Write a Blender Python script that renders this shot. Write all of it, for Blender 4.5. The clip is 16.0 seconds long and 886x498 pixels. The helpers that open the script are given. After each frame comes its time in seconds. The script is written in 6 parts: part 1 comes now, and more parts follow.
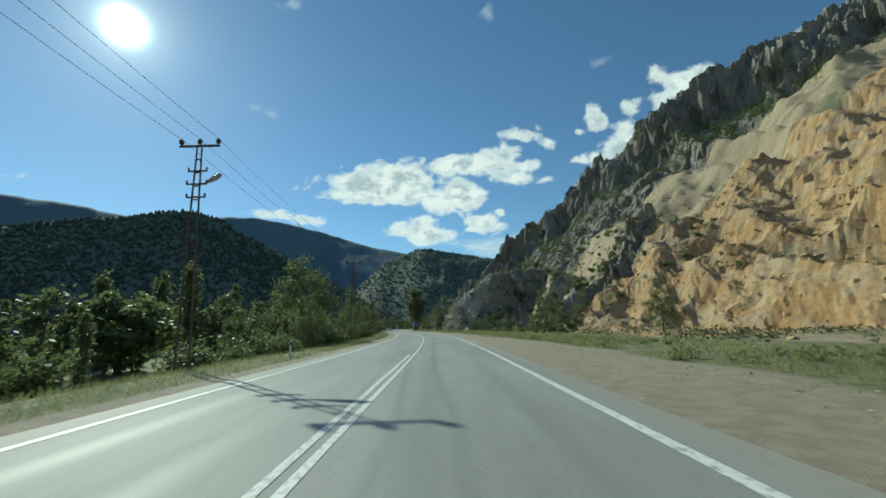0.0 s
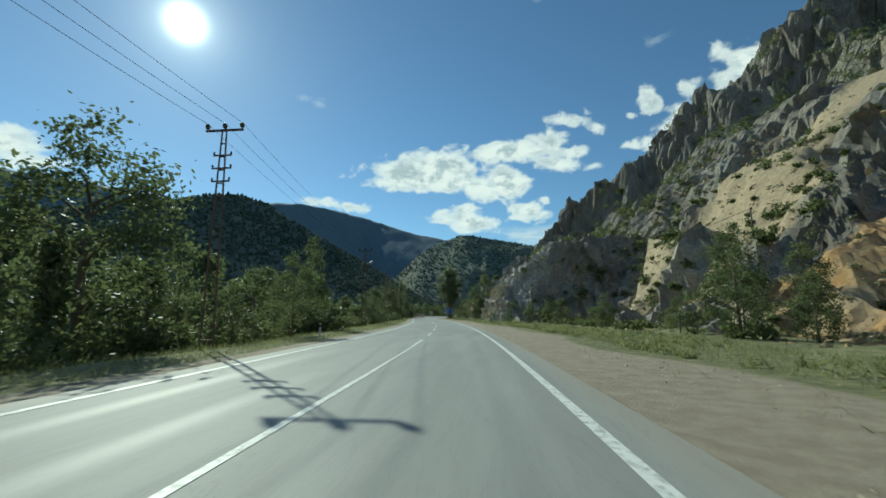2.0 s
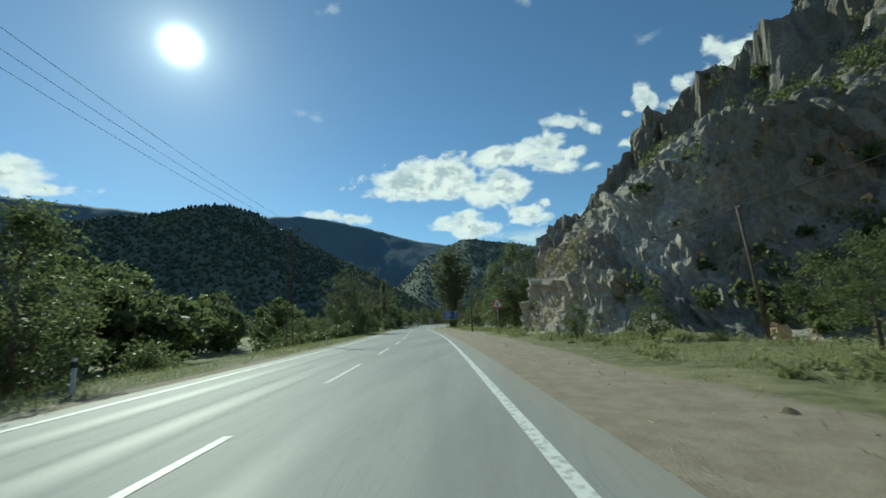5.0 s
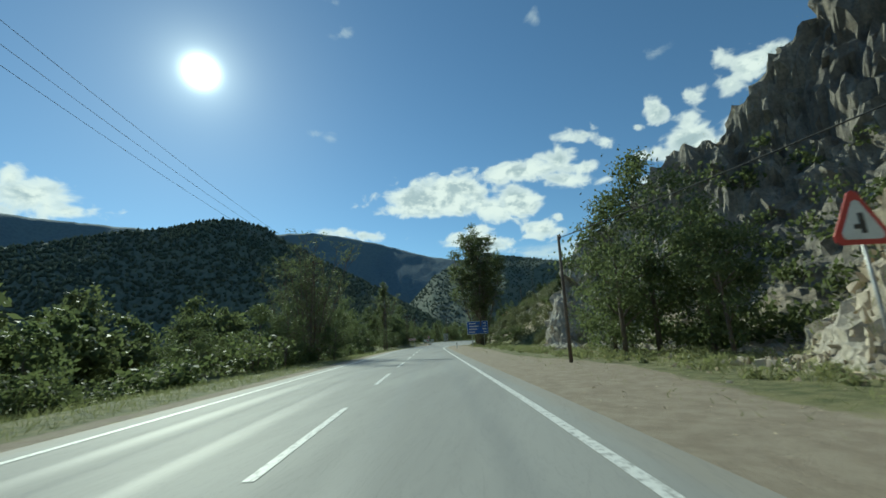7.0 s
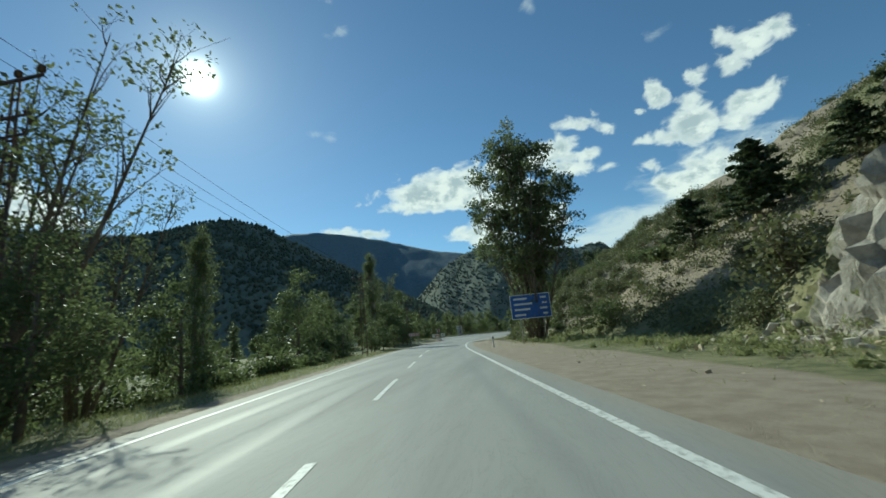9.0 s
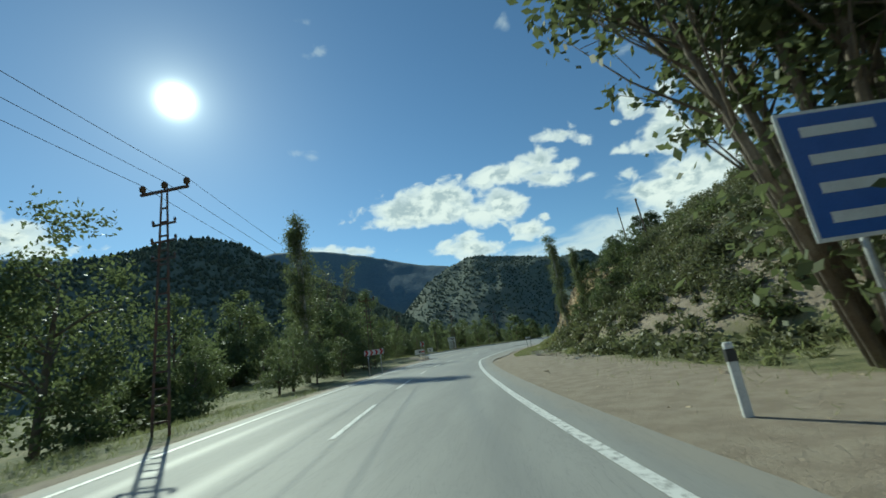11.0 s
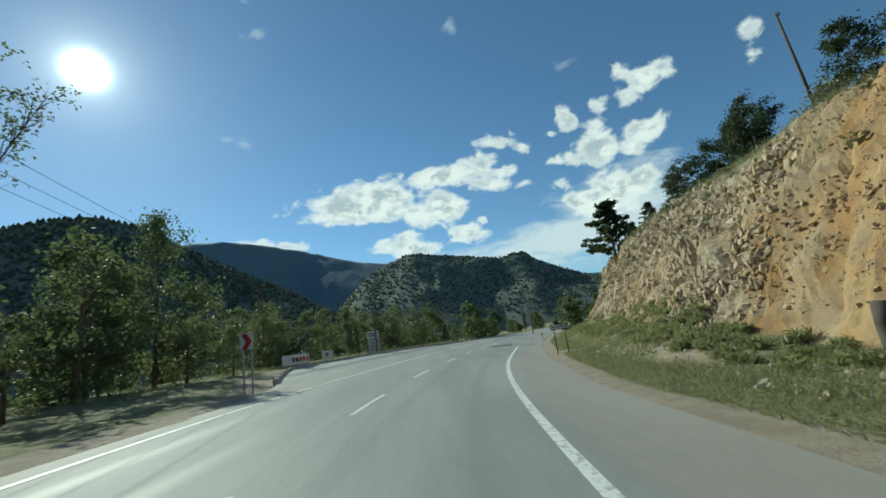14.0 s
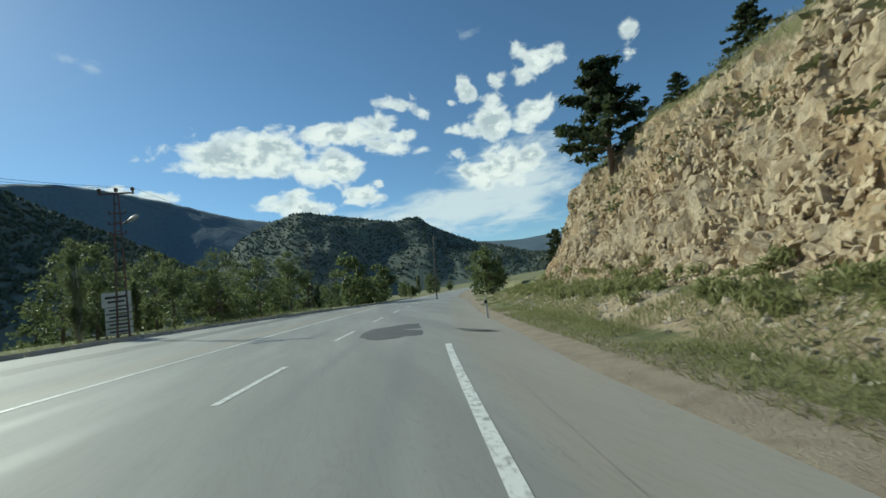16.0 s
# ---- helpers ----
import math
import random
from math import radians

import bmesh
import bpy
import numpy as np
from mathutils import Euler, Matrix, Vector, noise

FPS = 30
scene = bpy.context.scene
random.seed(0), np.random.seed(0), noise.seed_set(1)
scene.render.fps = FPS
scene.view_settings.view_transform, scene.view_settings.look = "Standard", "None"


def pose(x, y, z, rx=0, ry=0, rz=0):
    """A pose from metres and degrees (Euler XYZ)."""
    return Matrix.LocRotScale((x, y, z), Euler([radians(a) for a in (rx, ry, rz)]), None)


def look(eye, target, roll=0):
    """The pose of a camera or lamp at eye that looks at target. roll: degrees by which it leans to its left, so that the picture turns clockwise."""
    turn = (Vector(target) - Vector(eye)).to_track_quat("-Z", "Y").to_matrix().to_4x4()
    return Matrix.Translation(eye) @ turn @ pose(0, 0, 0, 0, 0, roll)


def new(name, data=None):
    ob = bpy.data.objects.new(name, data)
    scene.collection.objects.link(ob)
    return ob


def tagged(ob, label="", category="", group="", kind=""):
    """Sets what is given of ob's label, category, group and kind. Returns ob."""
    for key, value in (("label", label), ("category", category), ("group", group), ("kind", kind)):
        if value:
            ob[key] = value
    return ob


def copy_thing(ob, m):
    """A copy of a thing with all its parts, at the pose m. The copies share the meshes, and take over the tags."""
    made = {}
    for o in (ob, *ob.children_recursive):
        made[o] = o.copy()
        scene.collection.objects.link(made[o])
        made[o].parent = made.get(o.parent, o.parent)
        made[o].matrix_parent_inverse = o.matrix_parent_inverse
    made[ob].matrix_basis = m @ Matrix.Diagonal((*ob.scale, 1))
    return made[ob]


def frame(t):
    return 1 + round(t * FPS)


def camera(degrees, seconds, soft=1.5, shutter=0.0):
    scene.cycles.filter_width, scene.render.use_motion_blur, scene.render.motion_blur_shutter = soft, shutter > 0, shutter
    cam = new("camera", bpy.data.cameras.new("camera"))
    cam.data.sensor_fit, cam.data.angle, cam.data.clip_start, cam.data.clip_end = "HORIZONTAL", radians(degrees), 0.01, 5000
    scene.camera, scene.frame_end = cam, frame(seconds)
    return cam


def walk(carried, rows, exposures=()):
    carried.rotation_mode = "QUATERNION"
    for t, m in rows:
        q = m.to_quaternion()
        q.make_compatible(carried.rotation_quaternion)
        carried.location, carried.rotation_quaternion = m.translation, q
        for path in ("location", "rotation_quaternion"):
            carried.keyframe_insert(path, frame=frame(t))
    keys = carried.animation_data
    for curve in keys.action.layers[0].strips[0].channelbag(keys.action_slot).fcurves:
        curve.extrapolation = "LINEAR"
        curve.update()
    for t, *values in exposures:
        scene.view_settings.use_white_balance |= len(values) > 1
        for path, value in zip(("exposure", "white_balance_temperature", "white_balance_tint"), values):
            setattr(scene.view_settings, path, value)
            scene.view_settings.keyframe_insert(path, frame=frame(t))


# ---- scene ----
# camera: a car's passenger seat on a mountain road
cam = camera(94.2, 16.0, 1.6, 0.1)
PATH = [
    (0.0, pose(0.000, -0.000, 1.242, 100.746, 1.829, -0.000)),
    (0.5, pose(0.321, 8.734, 1.248, 100.756, 1.177, 1.909)),
    (1.0, pose(0.572, 17.448, 1.253, 100.739, 0.520, 3.943)),
    (1.5, pose(0.683, 26.184, 1.256, 100.572, 0.444, 5.800)),
    (2.0, pose(0.473, 34.932, 1.257, 99.158, 0.131, 5.683)),
    (2.5, pose(0.094, 43.746, 1.257, 99.433, 0.820, 6.702)),
    (3.0, pose(-0.384, 52.581, 1.257, 99.172, 1.417, 8.092)),
    (3.5, pose(-0.996, 61.472, 1.244, 98.572, 2.564, 7.074)),
    (4.0, pose(-1.520, 70.286, 1.244, 98.800, 3.253, 5.932)),
    (6.5, pose(-6.679, 112.049, 1.245, 102.306, 2.687, 8.177)),
    (7.0, pose(-8.225, 119.937, 1.246, 102.509, 3.192, 8.417)),
    (7.5, pose(-9.703, 127.775, 1.246, 102.555, 4.060, 8.665)),
    (8.0, pose(-11.237, 135.593, 1.245, 102.134, 4.689, 8.937)),
    (8.5, pose(-12.642, 143.317, 1.243, 101.719, 5.158, 9.632)),
    (11.0, pose(-18.546, 179.594, 1.247, 103.662, 8.217, 8.198)),
    (11.5, pose(-19.502, 186.324, 1.254, 103.857, 6.863, 7.010)),
    (12.0, pose(-20.336, 192.817, 1.261, 103.640, 5.797, 6.098)),
    (12.5, pose(-20.955, 199.153, 1.263, 103.367, 4.621, 4.913)),
    (13.0, pose(-21.406, 205.537, 1.261, 101.957, 4.366, 4.475)),
    (13.5, pose(-21.733, 211.928, 1.258, 101.759, 6.829, 2.947)),
    (14.0, pose(-21.595, 218.283, 1.269, 102.394, 7.939, -0.709)),
    (14.5, pose(-21.097, 224.521, 1.249, 102.701, 10.167, -5.673)),
    (15.0, pose(-20.248, 230.651, 1.222, 100.020, 9.694, -9.913)),
    (15.5, pose(-19.184, 236.862, 1.234, 97.241, 7.887, -13.359)),
    (16.0, pose(-17.919, 243.162, 1.237, 95.501, 7.430, -15.766)),
]
walk(cam, PATH, [(0.0, 0.0, 6000, -17), (13.5, 0.0, 6000, -16), (16.0, 0.0, 6100, -11)])

# ---- sun, sky and clouds ----
SUN_AZ, SUN_EL = -40.4, 32.7


def heading(az, el):
    a, e = radians(az), radians(el)
    return Vector((math.sin(a) * math.cos(e), math.cos(a) * math.cos(e), math.sin(e)))


sun_data = bpy.data.lights.new("sun", "SUN")
sun_data.energy, sun_data.angle, sun_data.color = 4.2, radians(0.53), (1.0, 0.93, 0.82)
sun = new("sun", sun_data)
sun.matrix_world = look((0, 0, 300), Vector((0, 0, 300)) - heading(SUN_AZ, SUN_EL))
scene.view_settings.exposure = 0.0

world = bpy.data.worlds.new("world")
scene.world = world
world.use_nodes = True


class Graph:
    """Short hand for node trees."""

    def __init__(self, tree):
        self.tree = tree

    def add(self, kind, **props):
        n = self.tree.nodes.new(kind)
        for k, v in props.items():
            setattr(n, k, v)
        return n

    def put(self, value, socket):
        if isinstance(value, bpy.types.NodeSocket):
            self.tree.links.new(value, socket)
        else:
            socket.default_value = value

    def math(self, op, a, b=0.0, c=0.0, clamp=False):
        n = self.add("ShaderNodeMath", operation=op, use_clamp=clamp)
        for i, v in enumerate((a, b, c)):
            self.put(v, n.inputs[i])
        return n.outputs[0]

    def vmath(self, op, a, b=(0, 0, 0)):
        n = self.add("ShaderNodeVectorMath", operation=op)
        self.put(a, n.inputs[0]), self.put(b, n.inputs[1])
        return n.outputs["Value"] if op == "DOT_PRODUCT" else n.outputs[0]

    def noise(self, vector, scale, detail=4.0, rough=0.55, distortion=0.0):
        n = self.add("ShaderNodeTexNoise")
        self.put(vector, n.inputs["Vector"])
        for k, v in (("Scale", scale), ("Detail", detail), ("Roughness", rough), ("Distortion", distortion)):
            n.inputs[k].default_value = v
        return n.outputs[0]

    def voronoi(self, vector, scale, feature="F1", out="Distance"):
        n = self.add("ShaderNodeTexVoronoi", feature=feature)
        self.put(vector, n.inputs["Vector"])
        n.inputs["Scale"].default_value = scale
        return n.outputs[out]

    def remap(self, value, a, b, lo=0.0, hi=1.0):
        n = self.add("ShaderNodeMapRange", interpolation_type="SMOOTHSTEP")
        for i, v in enumerate((value, a, b, lo, hi)):
            self.put(v, n.inputs[i])
        return n.outputs[0]

    def mix(self, fac, a, b, blend="MIX"):
        n = self.add("ShaderNodeMix", data_type="RGBA", blend_type=blend)
        self.put(fac, n.inputs[0])
        for v, s in ((a, n.inputs[6]), (b, n.inputs[7])):
            self.put(v if isinstance(v, bpy.types.NodeSocket) else (*v, 1.0), s)
        return n.outputs[2]

    def stretch(self, vector, scale, turn=(0, 0, 0)):
        n = self.add("ShaderNodeMapping")
        self.put(vector, n.inputs["Vector"])
        n.inputs["Scale"].default_value, n.inputs["Rotation"].default_value = scale, turn
        return n.outputs[0]


g = Graph(world.node_tree)
world.node_tree.nodes.clear()
sky = g.add("ShaderNodeTexSky", sky_type="NISHITA", sun_disc=False)
sky.sun_elevation, sky.sun_rotation = radians(SUN_EL), radians(SUN_AZ)
sky.altitude, sky.air_density, sky.dust_density, sky.ozone_density = 900, 1.0, 0.2, 4.0
way = g.add("ShaderNodeTexCoord").outputs["Generated"]
sep = g.add("ShaderNodeSeparateXYZ")
g.put(way, sep.inputs[0])
az = g.math("MULTIPLY", g.math("ARCTAN2", sep.outputs[0], sep.outputs[1]), 57.2958)
el = g.math("MULTIPLY", g.math("ARCSINE", sep.outputs[2]), 57.2958)
# clouds, puff by puff: azimuth, elevation, half width, half height, tilt, all in degrees
LONG_CLOUD = [(-7.5, 19.0, 9.4, 2.0, -6), (-14.0, 18.2, 4.0, 0.8, -4), (3.5, 18.0, 3.2, 2.6, -9), (0.5, 17.4, 4.5, 1.7, -8), (-5.7, 20.8, 6.2, 1.7, -6), (3.7, 22.3, 6.4, 1.5, 2), (9.3, 23.0, 2.8, 1.1, -11),
              (11.5, 21.6, 2.5, 0.7, -11), (10.4, 20.1, 3.8, 0.7, -11), (13.4, 25.3, 2.4, 0.5, -13), (14.8, 26.2, 0.8, 0.5, -13), (16.2, 24.1, 1.1, 0.6, -13)]
LOW_CLOUDS = [(-2.3, 13.1, 4.3, 1.6, -7), (-4.5, 13.1, 2.7, 1.2, -6), (0.1, 12.3, 3.0, 1.0, -7), (-2.7, 14.4, 1.9, 1.0, -7), (6.7, 14.0, 2.7, 1.3, -9), (8.8, 15.2, 0.6, 0.5, -10), (-20.7, 14.8, 4.3, 0.5, -3)]
PILED_CLOUD = [(22.8, 25.7, 1.5, 1.1, -17), (22.6, 26.8, 0.8, 0.7, -17), (20.2, 24.6, 0.6, 0.4, -15), (25.7, 21.6, 2.8, 2.4, -17), (25.9, 23.7, 1.7, 1.2, -18), (23.5, 20.6, 1.7, 0.9, -16), (31.8, 21.5, 2.6, 1.6, 12),
               (30.2, 20.1, 1.8, 1.3, -19), (20.0, 21.2, 1.0, 0.4, -15), (26.9, 15.5, 4.6, 2.8, 11), (20.1, 17.9, 1.3, 0.6, -14), (23.0, 14.8, 2.8, 2.0, -14), (29.9, 16.1, 2.5, 1.9, -17)]
HIGH_CLOUD = [(33.3, 27.5, 2.6, 1.5, 2), (30.8, 29.0, 1.3, 0.7, -22), (30.9, 26.5, 1.4, 1.0, -21), (35.5, 27.6, 1.7, 1.1, -24), (27.3, 26.3, 1.3, 0.6, 10), (44.6, 27.7, 0.9, 0.8, -31), (44.4, 25.2, 0.7, 0.7, -30)]
LEFT_CLOUD = [(-54.2, 16.2, 3.1, 1.8, 11), (-56.0, 17.8, 1.1, 1.2, 14), (-51.4, 15.1, 2.9, 0.9, 9), (-58.5, 14.4, 3.3, 2.3, 11)]
REST = [(75, 24, 14, 5, 5), (120, 20, 18, 6, 0), (170, 25, 20, 6, 0), (-120, 22, 18, 6, 0)]
VEIL = [(20.5, 11.0, 12.0, 3.2, 4), (12.6, 10.3, 8.6, 1.0, -4), (26.5, 12.8, 8.5, 5.2, 8)]
WISPS = [(-13.9, 20.1, 2.4, 0.4, -3), (8.8, 40.0, 1.3, 1.1, -10), (23.7, 32.2, 1.6, 0.6, 4), (-21.6, 40.0, 1.8, 0.6, 9), (-23.1, 42.9, 1.6, 0.5, 5), (-24, 27.5, 2.0, 0.6, -8)]
spot = g.add("ShaderNodeCombineXYZ")
g.put(az, spot.inputs[0]), g.put(el, spot.inputs[1])


def cloud_field(puffs):
    """Depth inside the outline of a heap of puffs, in degrees of the sky; negative outside."""
    out = None
    for ca, ce, wa, we, tilt in puffs:
        n = g.add("ShaderNodeMapping", vector_type="TEXTURE")
        g.put(spot.outputs[0], n.inputs[0])
        n.inputs["Location"].default_value, n.inputs["Rotation"].default_value, n.inputs["Scale"].default_value = (ca, ce, 0), (0, 0, radians(tilt)), (wa, we, 1)
        away = g.add("ShaderNodeVectorMath", operation="LENGTH")
        g.put(n.outputs[0], away.inputs[0])
        size = max(0.65, min(wa, we, 2.2))
        blob = g.math("MULTIPLY_ADD", away.outputs["Value"], -size, size)
        out = blob if out is None else g.math("SMOOTH_MAX", out, blob, 0.25)
    return out


flat = g.stretch(way, (1.0, 1.0, 1.45))
fluff = g.noise(flat, 21.0, 9.0, 0.54, 0.4)
toward_sun = g.vmath("ADD", flat, tuple(heading(SUN_AZ, SUN_EL + 25) * 0.012))
fluff_sunward = g.noise(toward_sun, 21.0, 9.0, 0.54, 0.4)
lumps = g.noise(flat, 9.0, 5.0, 0.55)
ragged = g.math("ADD", g.math("MULTIPLY", g.math("SUBTRACT", fluff, 0.5), 3.6), g.math("MULTIPLY", g.math("SUBTRACT", lumps, 0.5), 1.2))
edge = g.math("ADD", cloud_field(LONG_CLOUD + LOW_CLOUDS + PILED_CLOUD + HIGH_CLOUD + LEFT_CLOUD + REST), ragged)
cover = g.remap(edge, -0.32, 0.45)
streaks = g.math("MULTIPLY", g.math("SUBTRACT", g.noise(g.stretch(way, (1.0, 1.0, 3.2)), 11.0, 8.0, 0.6, 0.6), 0.5), 4.5)
thin = g.math("MULTIPLY", g.remap(g.math("ADD", cloud_field(VEIL), streaks), -0.8, 1.5), 0.8)
wisp = g.math("MULTIPLY", g.remap(g.math("ADD", cloud_field(WISPS), ragged), 0.0, 1.2), 0.35)
swell = g.noise(flat, 15.0, 6.0, 0.55)
swell_sunward = g.noise(g.vmath("ADD", flat, tuple(heading(SUN_AZ, SUN_EL + 25) * 0.03)), 15.0, 6.0, 0.55)
relief = g.math("ADD", g.math("MULTIPLY", g.math("SUBTRACT", fluff_sunward, fluff), 0.8), g.math("MULTIPLY", g.math("SUBTRACT", swell_sunward, swell), 1.3))
body = g.remap(edge, 0.0, 1.3)
shade = g.math("MULTIPLY", body, g.remap(relief, -0.12, 0.17))
cloud_colour = g.mix(shade, (8.8, 8.5, 8.4), (4.6, 5.0, 5.5))
toward = g.vmath("DOT_PRODUCT", way, tuple(heading(SUN_AZ, SUN_EL)))
# the sun's disc with the bright sky round it
angle = g.math("MULTIPLY", g.math("ARCCOSINE", g.math("MINIMUM", toward, 0.999999)), 57.2958)
disc = g.math("MULTIPLY", g.math("POWER", 2.718, g.math("MULTIPLY", g.math("POWER", g.math("DIVIDE", angle, 1.25), 2.0), -1.0)), 45.0)
halo = g.math("ADD", g.math("MULTIPLY", g.math("POWER", 2.718, g.math("MULTIPLY", angle, -0.5)), 11.0),
              g.math("MULTIPLY", g.math("POWER", 2.718, g.math("MULTIPLY", angle, -0.11)), 0.3))
glow = g.add("ShaderNodeVectorMath", operation="SCALE")
glow.inputs[0].default_value = (1.0, 0.97, 0.9)
g.put(g.math("ADD", disc, halo), glow.inputs["Scale"])
with_veil = g.mix(g.math("MAXIMUM", thin, wisp), sky.outputs[0], (7.4, 7.5, 7.8))
with_clouds = g.mix(g.math("MULTIPLY", cover, g.math("MULTIPLY_ADD", body, 0.22, 0.75)), with_veil, cloud_colour)
total = g.vmath("ADD", with_clouds, glow.outputs[0])
back = g.add("ShaderNodeBackground")
g.put(total, back.inputs[0])
back.inputs[1].default_value = 0.103
g.put(back.outputs[0], g.add("ShaderNodeOutputWorld").inputs[0])

# ---- materials ----


def material(name, rough=0.8, metal=0.0):
    m = bpy.data.materials.new(name)
    m.use_nodes = True
    gr = Graph(m.node_tree)
    bsdf = m.node_tree.nodes["Principled BSDF"]
    bsdf.inputs["Roughness"].default_value, bsdf.inputs["Metallic"].default_value = rough, metal
    return m, gr, bsdf


def place_of(gr):
    return gr.add("ShaderNodeTexCoord").outputs["Object"]


def bump(gr, bsdf, height, strength, distance):
    n = gr.add("ShaderNodeBump")
    n.inputs["Strength"].default_value, n.inputs["Distance"].default_value = strength, distance
    gr.put(height, n.inputs["Height"]), gr.put(n.outputs[0], bsdf.inputs["Normal"])


def value_of(gr, name):
    return gr.add("ShaderNodeAttribute", attribute_name=name).outputs["Fac"]


def mottled(name, a, b, scale=3.0, rough=0.8, metal=0.0, strength=0.2, distance=0.01, c=None, fine=40.0):
    m, gr, bsdf = material(name, rough, metal)
    p = place_of(gr)
    big, small = gr.noise(p, scale, 5), gr.noise(p, fine, 4)
    col = gr.mix(gr.remap(big, 0.35, 0.65), a, b)
    col = gr.mix(gr.remap(small, 0.45, 0.7, 0.0, 0.5), col, c or tuple(x * 0.65 for x in a))
    gr.put(col, bsdf.inputs["Base Color"])
    bump(gr, bsdf, small, strength, distance)
    return m


def rock_colour(gr, p, light=(0.70, 0.63, 0.53), dark=(0.40, 0.36, 0.31), warm=(0.52, 0.40, 0.26)):
    streak = gr.noise(gr.stretch(p, (1, 1, 0.28)), 0.35, 8, 0.62, 0.6)
    fine = gr.noise(p, 2.6, 7, 0.65)
    col = gr.mix(gr.remap(streak, 0.36, 0.62), dark, light)
    col = gr.mix(gr.remap(gr.noise(p, 0.09, 4), 0.5, 0.66, 0.0, 0.65), col, warm)
    seam = gr.noise(gr.stretch(p, (1.0, 1.0, 0.22), (0.25, 0.1, 0)), 1.1, 8, 0.7, 1.2)
    col = gr.mix(gr.remap(seam, 0.42, 0.33, 0.0, 0.6), col, (0.09, 0.082, 0.072))
    col = gr.mix(gr.remap(seam, 0.6, 0.72, 0.0, 0.6), col, (0.50, 0.47, 0.41))
    return gr.mix(gr.remap(fine, 0.38, 0.6, 0.5, 0.0), col, tuple(x * 0.55 for x in dark)), fine


def ground_material():
    m, gr, bsdf = material("ground", 0.92)
    p = place_of(gr)
    n1, n2, n3 = gr.noise(p, 0.25, 6, 0.6), gr.noise(p, 2.2, 6, 0.6), gr.noise(p, 24.0, 5, 0.65)
    soil = gr.mix(gr.remap(n2, 0.35, 0.65), (0.295, 0.235, 0.172), (0.375, 0.308, 0.228))
    soil = gr.mix(gr.remap(n3, 0.52, 0.72, 0.0, 0.6), soil, (0.17, 0.135, 0.10))
    turf = gr.mix(gr.remap(n2, 0.35, 0.65), (0.11, 0.12, 0.045), (0.225, 0.21, 0.095))
    turf = gr.mix(gr.remap(n1, 0.5, 0.66, 0.0, 0.8), turf, (0.30, 0.27, 0.14))
    scar = gr.mix(gr.remap(gr.noise(gr.stretch(p, (1, 1, 0.5)), 0.5, 7, 0.6, 0.5), 0.36, 0.62), (0.40, 0.225, 0.085), (0.50, 0.34, 0.17))
    scar = gr.mix(gr.remap(n2, 0.46, 0.64, 0.0, 0.75), scar, (0.27, 0.175, 0.10))
    scar = gr.mix(gr.remap(n1, 0.5, 0.62, 0.0, 0.6), scar, (0.42, 0.33, 0.22))
    scree = gr.mix(gr.remap(n2, 0.4, 0.62), (0.43, 0.335, 0.215), (0.31, 0.24, 0.15))
    rock, fine = rock_colour(gr, p)
    rock = gr.mix(gr.math("SUBTRACT", 0.72, value_of(gr, "pale"), 0.0, True), rock, (0.26, 0.26, 0.25), "MULTIPLY")
    tan = gr.mix(gr.remap(gr.noise(p, 1.6, 8, 0.68, 0.8), 0.38, 0.62), (0.34, 0.25, 0.155), (0.60, 0.49, 0.34))
    tan = gr.mix(gr.remap(gr.noise(p, 0.2, 3), 0.48, 0.62, 0.0, 0.6), tan, (0.50, 0.33, 0.16))
    rock = gr.mix(value_of(gr, "cut"), rock, tan)
    wob = gr.math("MULTIPLY", gr.math("SUBTRACT", n2, 0.5), 0.9)

    def mask(name):
        return gr.remap(gr.math("ADD", value_of(gr, name), wob), 0.35, 0.65)

    col = gr.mix(mask("grass"), soil, turf)
    col = gr.mix(mask("scree"), col, scree)
    col = gr.mix(mask("scar"), col, scar)
    col = gr.mix(mask("rock"), col, rock)
    gr.put(col, bsdf.inputs["Base Color"])
    rough = gr.noise(gr.stretch(p, (1, 1, 0.5)), 1.7, 8, 0.72, 0.7)
    bump(gr, bsdf, gr.math("ADD", gr.math("MULTIPLY_ADD", n2, 0.3, n3), gr.math("MULTIPLY", rough, gr.math("ADD", 0.12, gr.math("MULTIPLY", value_of(gr, "rock"), 5.9)))), 0.7, 0.085)
    return m


def forest_material(name, a, b, c, scale):
    m, gr, bsdf = material(name, 1.0)
    bsdf.inputs["Specular IOR Level"].default_value = 0.1
    p = place_of(gr)
    crowns = gr.voronoi(gr.stretch(p, (1, 1, 0.6)), scale)
    big = gr.noise(p, scale * 0.05, 6, 0.62)
    col = gr.mix(gr.remap(crowns, 0.1, 0.75), a, b)
    col = gr.mix(gr.remap(big, 0.5, 0.63, 0.0, 0.75), col, c)
    gr.put(col, bsdf.inputs["Base Color"])
    bump(gr, bsdf, gr.math("SUBTRACT", 1.0, crowns), 0.25, 0.5 / scale)
    return m


